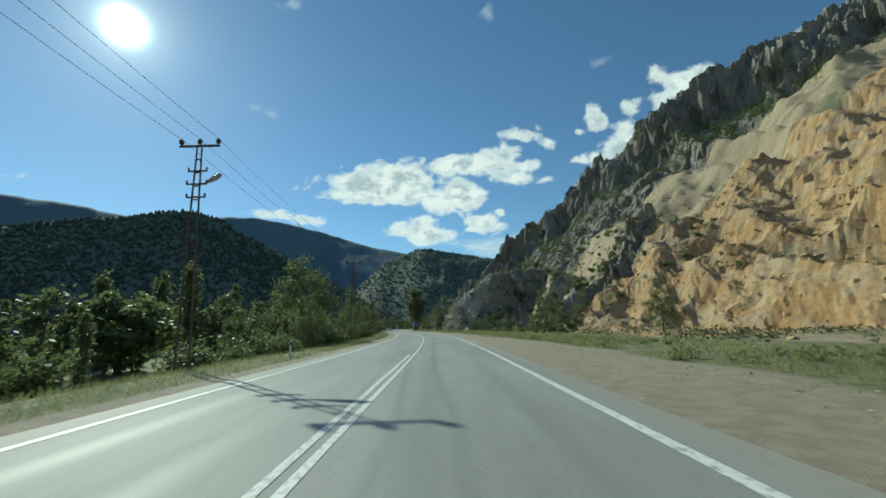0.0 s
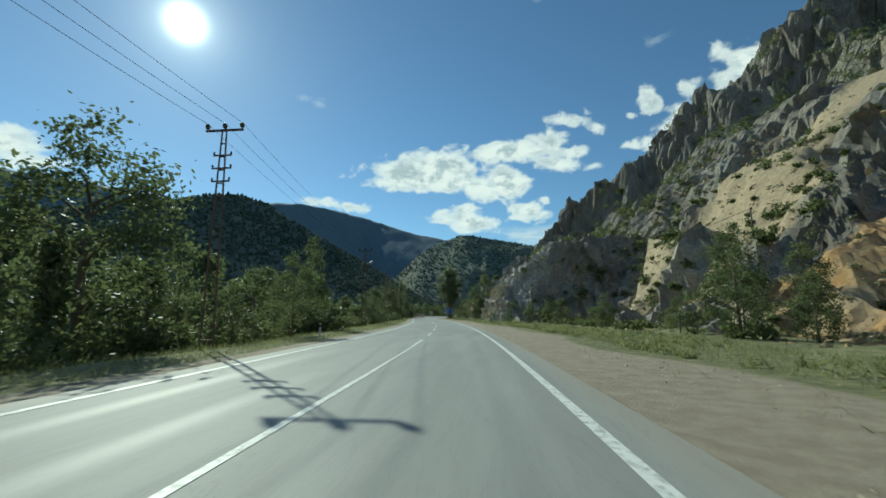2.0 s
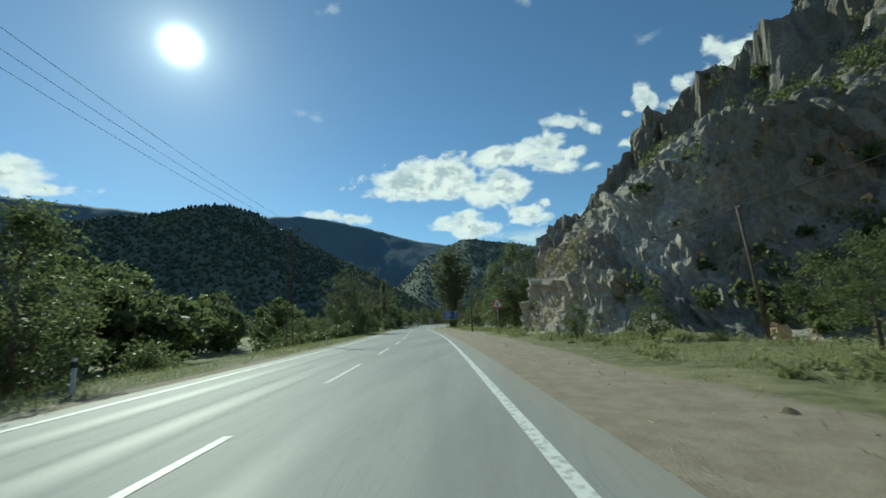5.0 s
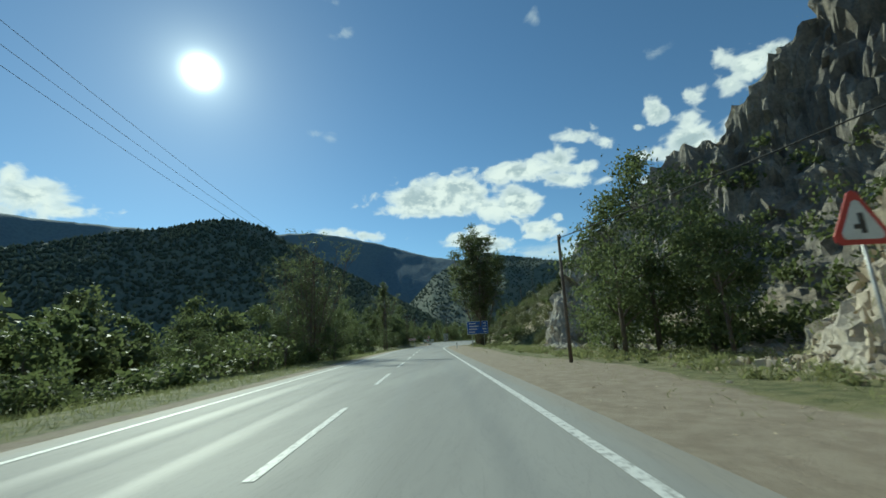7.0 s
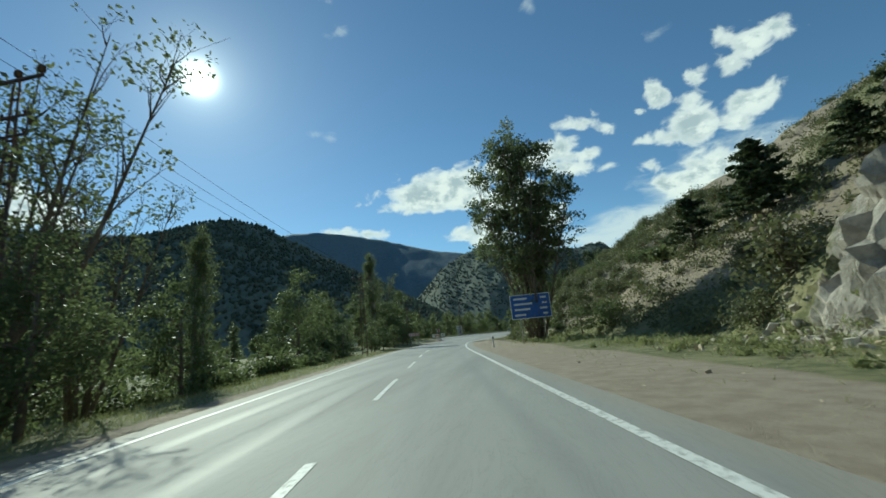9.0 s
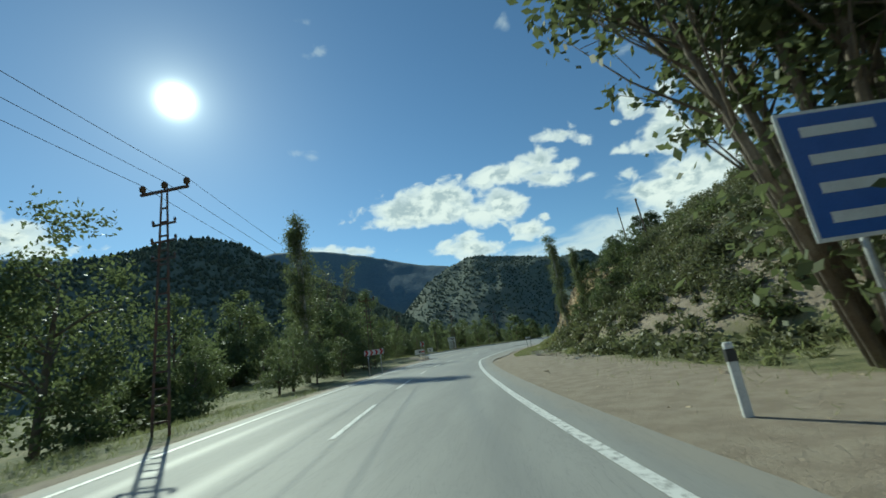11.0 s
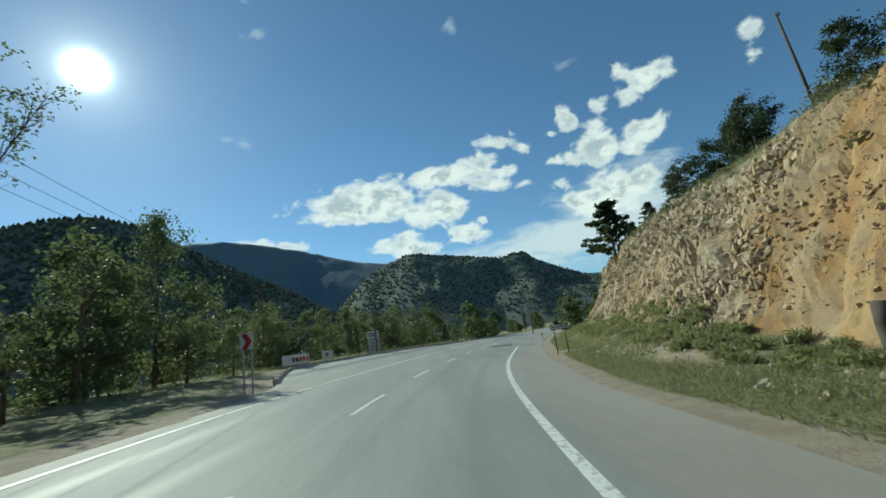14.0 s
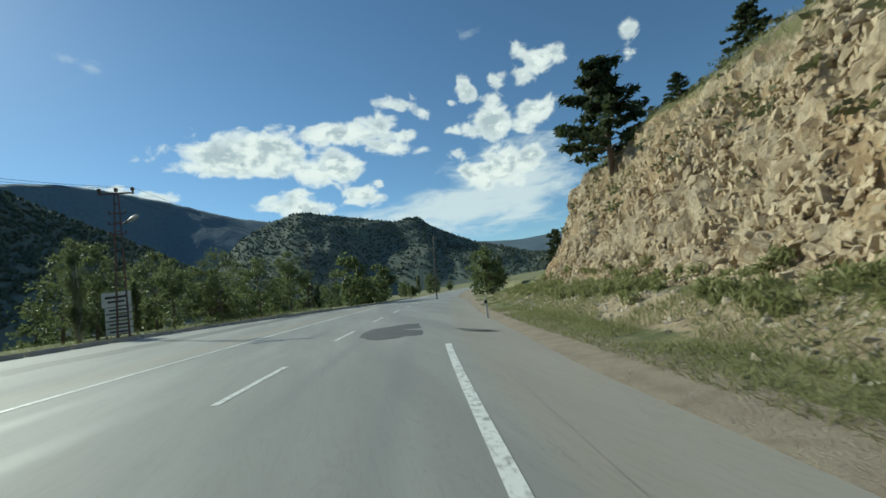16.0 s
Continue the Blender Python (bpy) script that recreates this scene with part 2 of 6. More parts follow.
def leaf_material(name, a, b, c, through_light=0.46, gloss=0.35):
    m, gr, bsdf = material(name, 0.55)
    info = gr.add("ShaderNodeNewGeometry")
    which = gr.add("ShaderNodeObjectInfo").outputs["Random"]
    col = gr.mix(info.outputs["Random Per Island"], a, b)
    col = gr.mix(gr.math("MULTIPLY", which, 0.55), col, c)
    gr.put(col, bsdf.inputs["Base Color"])
    bsdf.inputs["Specular IOR Level"].default_value = gloss
    if gloss == 0.0:
        bsdf.inputs["Roughness"].default_value = 1.0
    thin = gr.add("ShaderNodeBsdfTranslucent")
    gr.put(gr.mix(0.6 if gloss else 0.1, col, (0.21, 0.25, 0.105)), thin.inputs[0])
    both = gr.add("ShaderNodeMixShader")
    both.inputs[0].default_value = through_light
    gr.put(bsdf.outputs[0], both.inputs[1]), gr.put(thin.outputs[0], both.inputs[2])
    gr.put(both.outputs[0], m.node_tree.nodes["Material Output"].inputs[0])
    return m


def asphalt_material():
    m, gr, bsdf = material("asphalt", 0.62)
    p = place_of(gr)
    d = value_of(gr, "across")
    grit = gr.noise(p, 70.0, 3, 0.7)
    patch = gr.noise(gr.stretch(p, (1.0, 0.12, 1.0)), 0.55, 5, 0.6)
    col = gr.mix(gr.remap(patch, 0.35, 0.65), (0.235, 0.23, 0.215), (0.305, 0.298, 0.275))
    track = gr.math("MINIMUM", gr.math("ABSOLUTE", gr.math("SUBTRACT", gr.math("ABSOLUTE", gr.math("SUBTRACT", gr.math("ABSOLUTE", d), 1.9)), 0.8)), 1.0)
    col = gr.mix(gr.remap(track, 0.32, 0.0, 0.0, 0.35), col, (0.20, 0.197, 0.187))
    dust = gr.math("ADD", gr.math("MULTIPLY", gr.remap(gr.math("ABSOLUTE", d), 3.5, 4.6), gr.remap(d, -6.5, -4.6)), gr.math("MULTIPLY", gr.math("SUBTRACT", gr.noise(p, 1.3, 5), 0.5), 0.8))
    col = gr.mix(gr.remap(dust, 0.3, 0.9, 0.0, 0.6), col, (0.31, 0.27, 0.215))
    col = gr.mix(gr.remap(grit, 0.55, 0.75, 0.0, 0.5), col, (0.37, 0.36, 0.335))
    # darker band along the lay-by, broken up by noise
    dark_band = gr.math("ADD", gr.remap(gr.math("ABSOLUTE", gr.math("ADD", d, 9.3)), 1.5, 0.2), gr.math("MULTIPLY", gr.math("SUBTRACT", gr.noise(p, 0.5, 5), 0.5), 1.2))
    col = gr.mix(gr.remap(dark_band, 0.35, 0.8, 0.0, 0.75), col, (0.10, 0.10, 0.095))
    seam = gr.noise(gr.stretch(p, (1.6, 0.2, 1)), 1.4, 8, 0.75, 2.0)
    col = gr.mix(gr.math("MULTIPLY", gr.remap(gr.math("ABSOLUTE", gr.math("SUBTRACT", seam, 0.5)), 0.006, 0.0), 0.5), col, (0.07, 0.07, 0.068))
    gr.put(col, bsdf.inputs["Base Color"])
    gr.put(gr.remap(track, 0.4, 0.0, 0.74, 0.64), bsdf.inputs["Roughness"])
    bump(gr, bsdf, grit, 0.35, 0.006)
    return m


def paint_material():
    m, gr, bsdf = material("road_paint", 0.6)
    p = place_of(gr)
    worn = gr.noise(p, 9.0, 7, 0.7)
    gr.put(gr.mix(gr.remap(worn, 0.46, 0.66, 0.0, 0.85), (0.72, 0.71, 0.67), (0.22, 0.21, 0.19)), bsdf.inputs["Base Color"])
    bump(gr, bsdf, worn, 0.2, 0.003)
    return m


M_GROUND = ground_material()
M_ASPHALT = asphalt_material()
M_PAINT = paint_material()
M_ROCK, _gr, _b = material("rock", 0.9)
_p = place_of(_gr)
_c, _f = rock_colour(_gr, _p)
_gr.put(_gr.mix(_gr.math("MULTIPLY", _gr.add("ShaderNodeObjectInfo").outputs["Random"], 0.5), _c, (0.44, 0.36, 0.25)), _b.inputs["Base Color"])
bump(_gr, _b, _f, 0.9, 0.06)
M_STONE, _gr, _b = material("broken_stone", 0.9)
_p = place_of(_gr)
_isl = _gr.add("ShaderNodeNewGeometry").outputs["Random Per Island"]
_rnd = _gr.math("FRACT", _gr.math("ADD", _isl, _gr.add("ShaderNodeObjectInfo").outputs["Random"]))
_c = _gr.mix(_rnd, (0.65, 0.52, 0.35), (0.39, 0.295, 0.18))
_c = _gr.mix(_gr.remap(_gr.noise(_p, 3.0, 6, 0.65), 0.45, 0.68), _c, (0.62, 0.51, 0.37))
_f = _gr.noise(_p, 9.0, 6, 0.7)
_gr.put(_gr.mix(_gr.remap(_f, 0.3, 0.5, 0.5, 0.0), _c, (0.18, 0.14, 0.10)), _b.inputs["Base Color"])
bump(_gr, _b, _f, 0.8, 0.04)
M_CLAY = mottled("clay_stone", (0.44, 0.29, 0.14), (0.56, 0.42, 0.25), 1.2, 0.92, 0, 0.6, 0.03, (0.30, 0.20, 0.11), 8.0)
# wooded slopes and far crowns: base colours lightened to carry the haze
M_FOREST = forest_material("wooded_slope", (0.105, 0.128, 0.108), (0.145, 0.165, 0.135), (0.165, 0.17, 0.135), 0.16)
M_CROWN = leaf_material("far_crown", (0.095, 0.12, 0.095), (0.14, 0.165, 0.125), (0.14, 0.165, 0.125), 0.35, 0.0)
# far range: distance haze put into the colour as a bluish tint
M_HAZY_FAR = forest_material("far_slope", (0.105, 0.145, 0.175), (0.125, 0.17, 0.20), (0.13, 0.17, 0.195), 0.06)
M_LEAF = leaf_material("leaf", (0.065, 0.095, 0.038), (0.12, 0.15, 0.06), (0.13, 0.145, 0.065))
M_POPLAR = leaf_material("poplar_leaf", (0.075, 0.095, 0.04), (0.14, 0.16, 0.075), (0.15, 0.16, 0.08))
M_SHRUB = leaf_material("shrub_leaf", (0.05, 0.078, 0.024), (0.105, 0.13, 0.04), (0.13, 0.14, 0.05))
M_GREY_SHRUB = leaf_material("dry_shrub_leaf", (0.10, 0.115, 0.055), (0.17, 0.165, 0.08), (0.20, 0.17, 0.09), 0.3)
M_WEED = leaf_material("weed_leaf", (0.21, 0.24, 0.085), (0.34, 0.34, 0.15), (0.36, 0.33, 0.17), 0.55)
M_PINE = leaf_material("pine_needle", (0.022, 0.042, 0.02), (0.045, 0.07, 0.028), (0.05, 0.07, 0.03), 0.2)
M_GRASS = leaf_material("grass_blade", (0.22, 0.25, 0.085), (0.38, 0.36, 0.17), (0.36, 0.32, 0.17), 0.5)
M_DARK_ASPHALT = mottled("tarred_asphalt", (0.085, 0.083, 0.08), (0.11, 0.107, 0.10), 1.5, 0.75, 0, 0.3, 0.005)
M_BARK = mottled("bark", (0.13, 0.10, 0.075), (0.20, 0.165, 0.13), 3.0, 0.9, 0, 0.6, 0.02)
M_PALE_BARK = mottled("pale_bark", (0.30, 0.28, 0.24), (0.42, 0.40, 0.35), 3.0, 0.85, 0, 0.4, 0.01)
M_POST = mottled("pole_wood", (0.085, 0.065, 0.05), (0.14, 0.11, 0.085), 2.0, 0.85, 0, 0.5, 0.01)
M_STEEL = mottled("rusty_steel", (0.10, 0.09, 0.085), (0.17, 0.085, 0.06), 2.5, 0.65, 0.4, 0.2, 0.004)
M_GALV = mottled("galvanised_steel", (0.36, 0.36, 0.36), (0.46, 0.46, 0.45), 6.0, 0.5, 0.7, 0.1, 0.002)
M_PORCELAIN = mottled("porcelain", (0.09, 0.055, 0.04), (0.12, 0.075, 0.05), 8.0, 0.25)
M_WIRE = mottled("wire", (0.04, 0.04, 0.04), (0.06, 0.06, 0.06), 9.0, 0.95, 0.0)
M_BLUE = mottled("blue_sheeting", (0.02, 0.095, 0.36), (0.03, 0.11, 0.40), 1.5, 0.4, 0, 0.05, 0.001)
M_WHITE = mottled("white_sheeting", (0.72, 0.72, 0.70), (0.62, 0.62, 0.59), 1.5, 0.45, 0, 0.05, 0.001)
M_RED = mottled("red_sheeting", (0.50, 0.035, 0.03), (0.42, 0.04, 0.035), 1.5, 0.45, 0, 0.05, 0.001)
M_BLACK = mottled("black_paint", (0.03, 0.03, 0.03), (0.045, 0.045, 0.045), 4, 0.5)
M_CONCRETE = mottled("concrete", (0.34, 0.33, 0.30), (0.44, 0.42, 0.38), 0.9, 0.9, 0, 0.4, 0.01)

# ---- the land ----


def lattice(ix, iy, iz):
    h = (ix * 374761393 + iy * 668265263 + iz * 2147483647 + 1013904223) & 0xFFFFFFFF
    h = ((h ^ (h >> 13)) * 1274126177) & 0xFFFFFFFF
    return ((h ^ (h >> 16)) & 0xFFFF) / 65535.0


def value_noise(x, y, z):
    x, y, z = np.broadcast_arrays(np.asarray(x, float), y, z)
    ix, iy, iz = (np.floor(v).astype(np.int64) for v in (x, y, z))
    fx, fy, fz = (v - np.floor(v) for v in (x, y, z))
    fx, fy, fz = (v * v * (3 - 2 * v) for v in (fx, fy, fz))
    total = 0
    for cx in (0, 1):
        for cy in (0, 1):
            for cz in (0, 1):
                w = (fx if cx else 1 - fx) * (fy if cy else 1 - fy) * (fz if cz else 1 - fz)
                total = total + w * lattice(ix + cx, iy + cy, iz + cz)
    return total


def fbm(x, y, z=0.0, octaves=4, ridged=False):
    """Fractal noise, about -1 to 1."""
    total, amp, norm = 0, 1.0, 0.0
    for k in range(octaves):
        n = value_noise(np.asarray(x) * 2**k + 17.3 * k, np.asarray(y) * 2**k - 9.1 * k, np.asarray(z) * 2**k + 4.7 * k) * 2 - 1
        total = total + amp * ((1 - 2 * np.abs(n)) if ridged else n)
        norm += amp
        amp *= 0.5
    return total / norm


def smooth(v, a, b):
    t = np.clip((np.asarray(v, float) - a) / (b - a), 0, 1)
    return t * t * (3 - 2 * t)


# the road's centre line: x for y
ROAD_Y = np.array([-400, -100, 0, 30, 60, 80, 100, 122, 145, 170, 190, 205, 215, 225, 235.5, 240.5, 245.5, 253, 265, 285, 310, 350, 420, 700.0])
ROAD_X = np.array([-1, -1.2, -1.4, -1.7, -3.1, -4.9, -7.4, -10.6, -14.6, -19.0, -22.3, -23.85, -24.3, -23.9, -22.7, -21.8, -20.7, -19.0, -15.8, -9.6, -1, 14, 42, 170.0])
_slope = np.gradient(ROAD_X, ROAD_Y)


def road_x(y):
    """Smooth curve through the centre line's stations."""
    y = np.clip(np.asarray(y, float), ROAD_Y[0], ROAD_Y[-1] - 1e-6)
    i = np.clip(np.searchsorted(ROAD_Y, y, side="right") - 1, 0, len(ROAD_Y) - 2)
    h = ROAD_Y[i + 1] - ROAD_Y[i]
    t = (y - ROAD_Y[i]) / h
    return ((2 * t**3 - 3 * t**2 + 1) * ROAD_X[i] + (t**3 - 2 * t**2 + t) * h * _slope[i]
            + (-2 * t**3 + 3 * t**2) * ROAD_X[i + 1] + (t**3 - t**2) * h * _slope[i + 1])


def road_way(y):
    """Unit direction of the road at y: (x, y)."""
    s = (road_x(np.asarray(y) + 0.5) - road_x(np.asarray(y) - 0.5))
    n = np.sqrt(1 + s * s)
    return s / n, 1 / n


def bank(y):
    """How steeply the bend is banked, outer side up."""
    return 0.05 * smooth(y, 206, 232) * (1 - smooth(y, 300, 340))


def road_z(y, d):
    return -bank(y) * np.clip(d, -17, 5)


def apron_edge(y):
    """How far the pavement outside the bend reaches from the centre line."""
    return 4.7 + 8.8 * smooth(y, 230, 252) - 7.6 * smooth(y, 264, 304)


def shoulder_width(y):
    """How wide the paved shoulder inside the bend is."""
    return 1.3 * smooth(y, 204, 224) * smooth(y, 304, 286)


# right-hand slope by stations: y, distance of its foot, height of the steep foot, slope above it
SLOPE = np.array([(-200, 15, 0, 0.72), (0, 15, 0, 0.72), (85, 15.5, 0, 0.72), (105, 16, 0.5, 0.75), (113, 14.5, 2.5, 0.8), (118, 11.6, 5.5, 0.85), (126, 11.3, 5.5, 0.9), (131, 11.8, 5, 0.9),
                  (137, 15, 2, 1.0), (150, 16, 2, 1.0), (155, 13.6, 6, 0.95), (161, 12.4, 7.2, 0.85), (166, 14, 3.5, 0.72), (172, 15, 0, 0.74), (184, 13.6, 0, 0.7), (194, 12, 0.2, 0.6),
                  (200, 9.8, 0.5, 0.6), (214, 9.3, 1, 0.55), (221, 11.2, 3.5, 0.5), (229, 11.4, 5.0, 0.45), (236, 10.4, 5.2, 0.34), (250, 10.4, 6.2, 0.36), (262, 10.2, 6.5, 0.38), (269, 10.2, 6.0, 0.36), (274, 12.5, 3.2, 0.2), (300, 13, 1.2, 0.12), (340, 14, 1, 0.1), (700, 20, 0, 0.1)])
CREST = np.array([(-12, 170, 2), (-4, 166, 6), (8, 162, 14), (28, 156, 30), (50, 147, 49), (77, 129, 68), (101, 114, 80), (150, 85, 108), (230, 40, 150), (420, -60, 190.0)])


def crest_of(x, y):
    """The height of the cliff's crest nearest to a point, and how far in front of it the point lies."""
    best, far, height = np.full(np.shape(x), 1e9), np.zeros(np.shape(x)), np.zeros(np.shape(x))
    for (ax, ay, ah), (bx, by, bh) in zip(CREST[:-1], CREST[1:]):
        vx, vy = bx - ax, by - ay
        t = np.clip(((x - ax) * vx + (y - ay) * vy) / (vx * vx + vy * vy), 0, 1)
        qx, qy = x - ax - t * vx, y - ay - t * vy
        dist = np.hypot(qx, qy)
        near = dist < best
        side = np.sign(vy * qx - vx * qy)
        best, far, height = np.where(near, dist, best), np.where(near, dist * side, far), np.where(near, ah + t * (bh - ah), height)
    return height, far


def land(x, y):
    """Height and surface shares at points of the ground."""
    d = (x - road_x(y)) * road_way(y)[1]
    z = road_z(y, d) - 0.03 - 0.05 * smooth(np.abs(d), 4.2, 5.2)
    n_big, n_mid, n_small = fbm(x * 0.02, y * 0.02, 3), fbm(x * 0.11, y * 0.11, 5), fbm(x * 0.6, y * 0.6, 7)
    away = smooth(np.abs(d), 4.6, 8)
    paved = smooth(-d, 4.3, 4.8) * smooth(apron_edge(y) + 0.4, -d, -d + 0.3) * smooth(y, 228, 232) * smooth(y, 332, 328)
    shoulder = smooth(shoulder_width(y), 0.1, 0.5) * smooth(d - 0.9 * shoulder_width(y), 4.4, 4.0) * smooth(d, 4.2, 4.5)
    z = z + away * (1 - paved) * (1 - shoulder) * (0.10 * n_mid + (0.02 + 0.05 * smooth(np.abs(d), 9, 12)) * n_small) - 0.12 * paved - 0.10 * shoulder
    # valley floor to the left
    drop = smooth(-d, 7.5, 17) * (1 - smooth(y, 196, 214))
    z = z - drop * (1.6 + 0.5 * n_mid) - 4 * smooth(-d, 30, 120) + smooth(-d, 20, 200) * 3 * n_big
    # hillside to the right
    foot, step, lean = (np.interp(y, SLOPE[:, 0], SLOPE[:, k]) for k in (1, 2, 3))
    foot = foot + 0.9 * n_mid + 0.7 * fbm(x * 0.25, y * 0.25, 11)
    up = d - foot
    high, front = crest_of(x, y)
    rough = smooth(step, 2, 8)
    rise = step * smooth(up, -0.3, 1.2 + (0.42 + 0.4 * smooth(y, 214, 224)) * step) + lean * np.clip(up - 0.5, 0, None) ** 1.0
    hill = rise + smooth(up, 1, 20) * (2.2 - 1.3 * smooth(y, 112, 100)) * n_mid
    # the crags: a steep band under the crest, a long slope below it
    wob = 4.5 * fbm(x * 0.055, y * 0.055, 2, 4, True) + 2.0 * fbm(x * 0.2, y * 0.2, 9, 3)
    f = front + wob
    band = np.clip(8 + 0.12 * high, 6, 24)
    cliff = high - band * smooth(f, -1.0, 9.0) - 0.62 * np.clip(f - 7, 0, None) + 0.9 * np.clip(f, None, 0) + np.clip(0.09 * high, 0.5, 6) * fbm(x * 0.09, y * 0.05, 4, 4, True)
    buttress = smooth(y, 106, 119) * smooth(y, 138, 131) * (step + (0.8 + 0.25 * n_mid) * np.clip(up - 1, 0, 14)) + smooth(y, 104, 110) * smooth(y, 138, 131) * smooth(up, 2, 8) * 2.6 * fbm(x * 0.12, y * 0.12, 17, 4, True)
    blend = smooth(y, 163, 178)
    low_end = 1 - 0.9 * smooth(y, 268, 282)
    top = np.maximum(cliff, buttress) * (1 - blend) + (14 + 5 * smooth(y, 200, 190) + 0.25 * np.clip(d - 14, 0, 400) + 3 * n_mid) * blend * low_end
    back = 0.16 * np.clip(d - 60, 0, 400) * smooth(y, 175, 240) * low_end
    hill = np.where(up > 0, np.minimum(hill, np.maximum(top, 0) + 0.0) + back, 0)
    hill = hill + smooth(y, 226, 236) * smooth(y, 290, 276) * 0.75 * smooth(d, 7.6, 10.2)
    cut = smooth(y, 222, 234) * (1 - smooth(y, 290, 320))
    steep_face = smooth(up, -0.5, 0.6) * (1 - smooth(up, (0.55 + 0.2 * smooth(y, 214, 224)) * step + 0.6 - 0.6 * cut, (0.55 + 0.2 * smooth(y, 214, 224)) * step + 2.5 - 1.3 * cut)) * smooth(step, 1.5, 4)
    crag = np.where(y < 171, smooth(f, 13, 7) * smooth(f, -14, -4) * smooth(high, 4, 18) * (hill > 3), 0)
    near_top = smooth(np.abs(hill - np.maximum(top, 0)), 6, 0.5) * (y < 168) * (up > 3) * smooth(f, 15, 9)
    rock = np.clip(np.maximum(np.maximum(steep_face * np.where(y > 218, smooth(y, 229, 235), 1), crag), near_top), 0, 1)
    rock = np.maximum(rock, smooth(y + 3 * n_mid + 0.12 * np.clip(d - 15, 0, 60), 103, 108) * smooth(y, 170, 163) * smooth(up, -0.2, 0.8) * (0.72 + 0.3 * n_mid))
    bumps = fbm(x * 0.35, y * 0.35, z * 0.2, 4, True)
    ribs = fbm((x + y) * 0.16, (x - y) * 0.05, 6, 4, True)
    z = z + hill + rock * smooth(up, 0, 2) * ((0.9 * bumps + 0.6 * n_small) * (1 - 0.75 * smooth(y, 104, 110) * smooth(y, 174, 168) * smooth(d, 45, 35)) + crag * (4.5 * ribs + 2.0 * bumps))
    scar = smooth(fbm(x * 0.03, y * 0.03, 21, 3), -0.25, 0.05) * smooth(y, 18, 42) * smooth(y, 100, 84) * smooth(up, 2, 8) * smooth(hill, 46, 30) * smooth(f, 10, 20)
    # a grey rock spur between the orange scar and the stony slope
    along = np.clip((x - 15) / 32, 0, 1)
    off = y - (68.5 + 9 * along**1.4 + 1.6 * n_mid)
    spur = smooth(off, -4.5 - 2.0 * n_small, -0.5) * smooth(off, 6.5 + 2.5 * n_mid, 1.0) * smooth(x, 14, 18) * smooth(x, 52, 40)
    spur_top = smooth(off, -3.4, -0.6) * smooth(off, 8, 0)
    z = z + spur_top * smooth(x, 14, 21) * smooth(x, 54, 38) * (2.6 + 1.3 * bumps + 0.8 * n_mid)
    scar = scar * smooth(off, 1.5, -2.5)
    outcrop = np.exp(-(((x - 22) / 6.5) ** 2) - (((y - 81.5 - 0.25 * (x - 20)) / 3.2) ** 2))
    z = z + smooth(outcrop, 0.15, 0.75) * (2.1 + 0.9 * bumps + 0.5 * n_small)
    gully = fbm(y * 0.30 + 0.03 * d, d * 0.045, 8, 5, True)
    ledge = fbm(z * 0.55 + 0.12 * x, y * 0.06, 14, 4, True)
    z = z + scar * (0.85 * gully + 0.5 * ledge + 0.4 * n_small + 0.25 * bumps)
    orange = smooth(y, 217, 222) * smooth(y, 235, 230) * smooth(up, -0.4, 0.8) * smooth(up + 1.5 * n_mid, 8, 5.5)
    flute = fbm(y * 0.55, z * 0.06, 3, 4, True)
    z = z + orange * smooth(up, 0.3, 1.5) * (0.6 * flute + 0.35 * n_small + 0.4 * bumps)
    scar = np.maximum(scar, orange)
    scar = np.maximum(scar, smooth(fbm(x * 0.05, y * 0.05, 21, 3), -0.55, -0.2) * smooth(y, 22, 38) * smooth(off, 1.0, -2.0) * smooth(up, 2, 7) * smooth(f, 16, 24))
    scar = np.where(y < 200, scar * smooth(up - 0.4 * np.clip(y - 46, 0, 24) + 1.2 * n_mid, -1.5, 2.5), scar)
    rock = np.maximum(rock, np.maximum(spur, smooth(outcrop + 0.15 * n_small, 0.08, 0.35)))
    scree = smooth(up, 2, 8) * smooth(n_mid + n_big * 0.5, -0.35, 0.1) * (1 - scar) * 0.9 * smooth(y, 168, 150)
    scree = np.maximum(scree, smooth(off, 2, 6) * smooth(y, 116, 108) * smooth(up, 1, 4) * smooth(f, 14, 20) * (1 - scar))
    scree = np.maximum(scree, 0.8 * cut * smooth(d, 7.8, 8.3) * smooth(d, 10.0, 9.4) * smooth(n_small + n_mid, -0.7, -0.2))
    narrow = smooth(y, 210, 222)
    right_dirt = smooth(d, 4.0, 4.6) * smooth(d, 9.5 - 1.9 * narrow + 1.8 * n_mid, 7.4 - 0.6 * narrow + 1.8 * n_mid)
    right_dirt = right_dirt * (1 - 0.5 * smooth(y, 214, 226) * smooth(d, 6.6, 7.2))
    left_dirt = smooth(-d, 4.0, 4.5) * smooth(-d, 6.4, 5.4) * 0.8
    yard = smooth(y, 214, 226) * smooth(-d, 4.0, 4.6) * smooth(-d - apron_edge(y), 2.5, 1.0)
    grass = np.clip(1.1 - right_dirt * 1.2 - left_dirt - 0.75 * yard - 0.3 * smooth(y, 186, 198) * smooth(y, 228, 220) * smooth(d, 6.5, 8) - 0.45 * smooth(up, 4, 14) * smooth(y, 178, 168) - 0.5 * smooth(up, 1, 5) * smooth(y, 162, 170) * smooth(y, 224, 214) - 0.5 * smooth(up, -0.5, 2) * smooth(up, 18, 9) * smooth(y, 170, 190) * smooth(y, 276, 268) + 0.3 * n_mid, 0, 1)
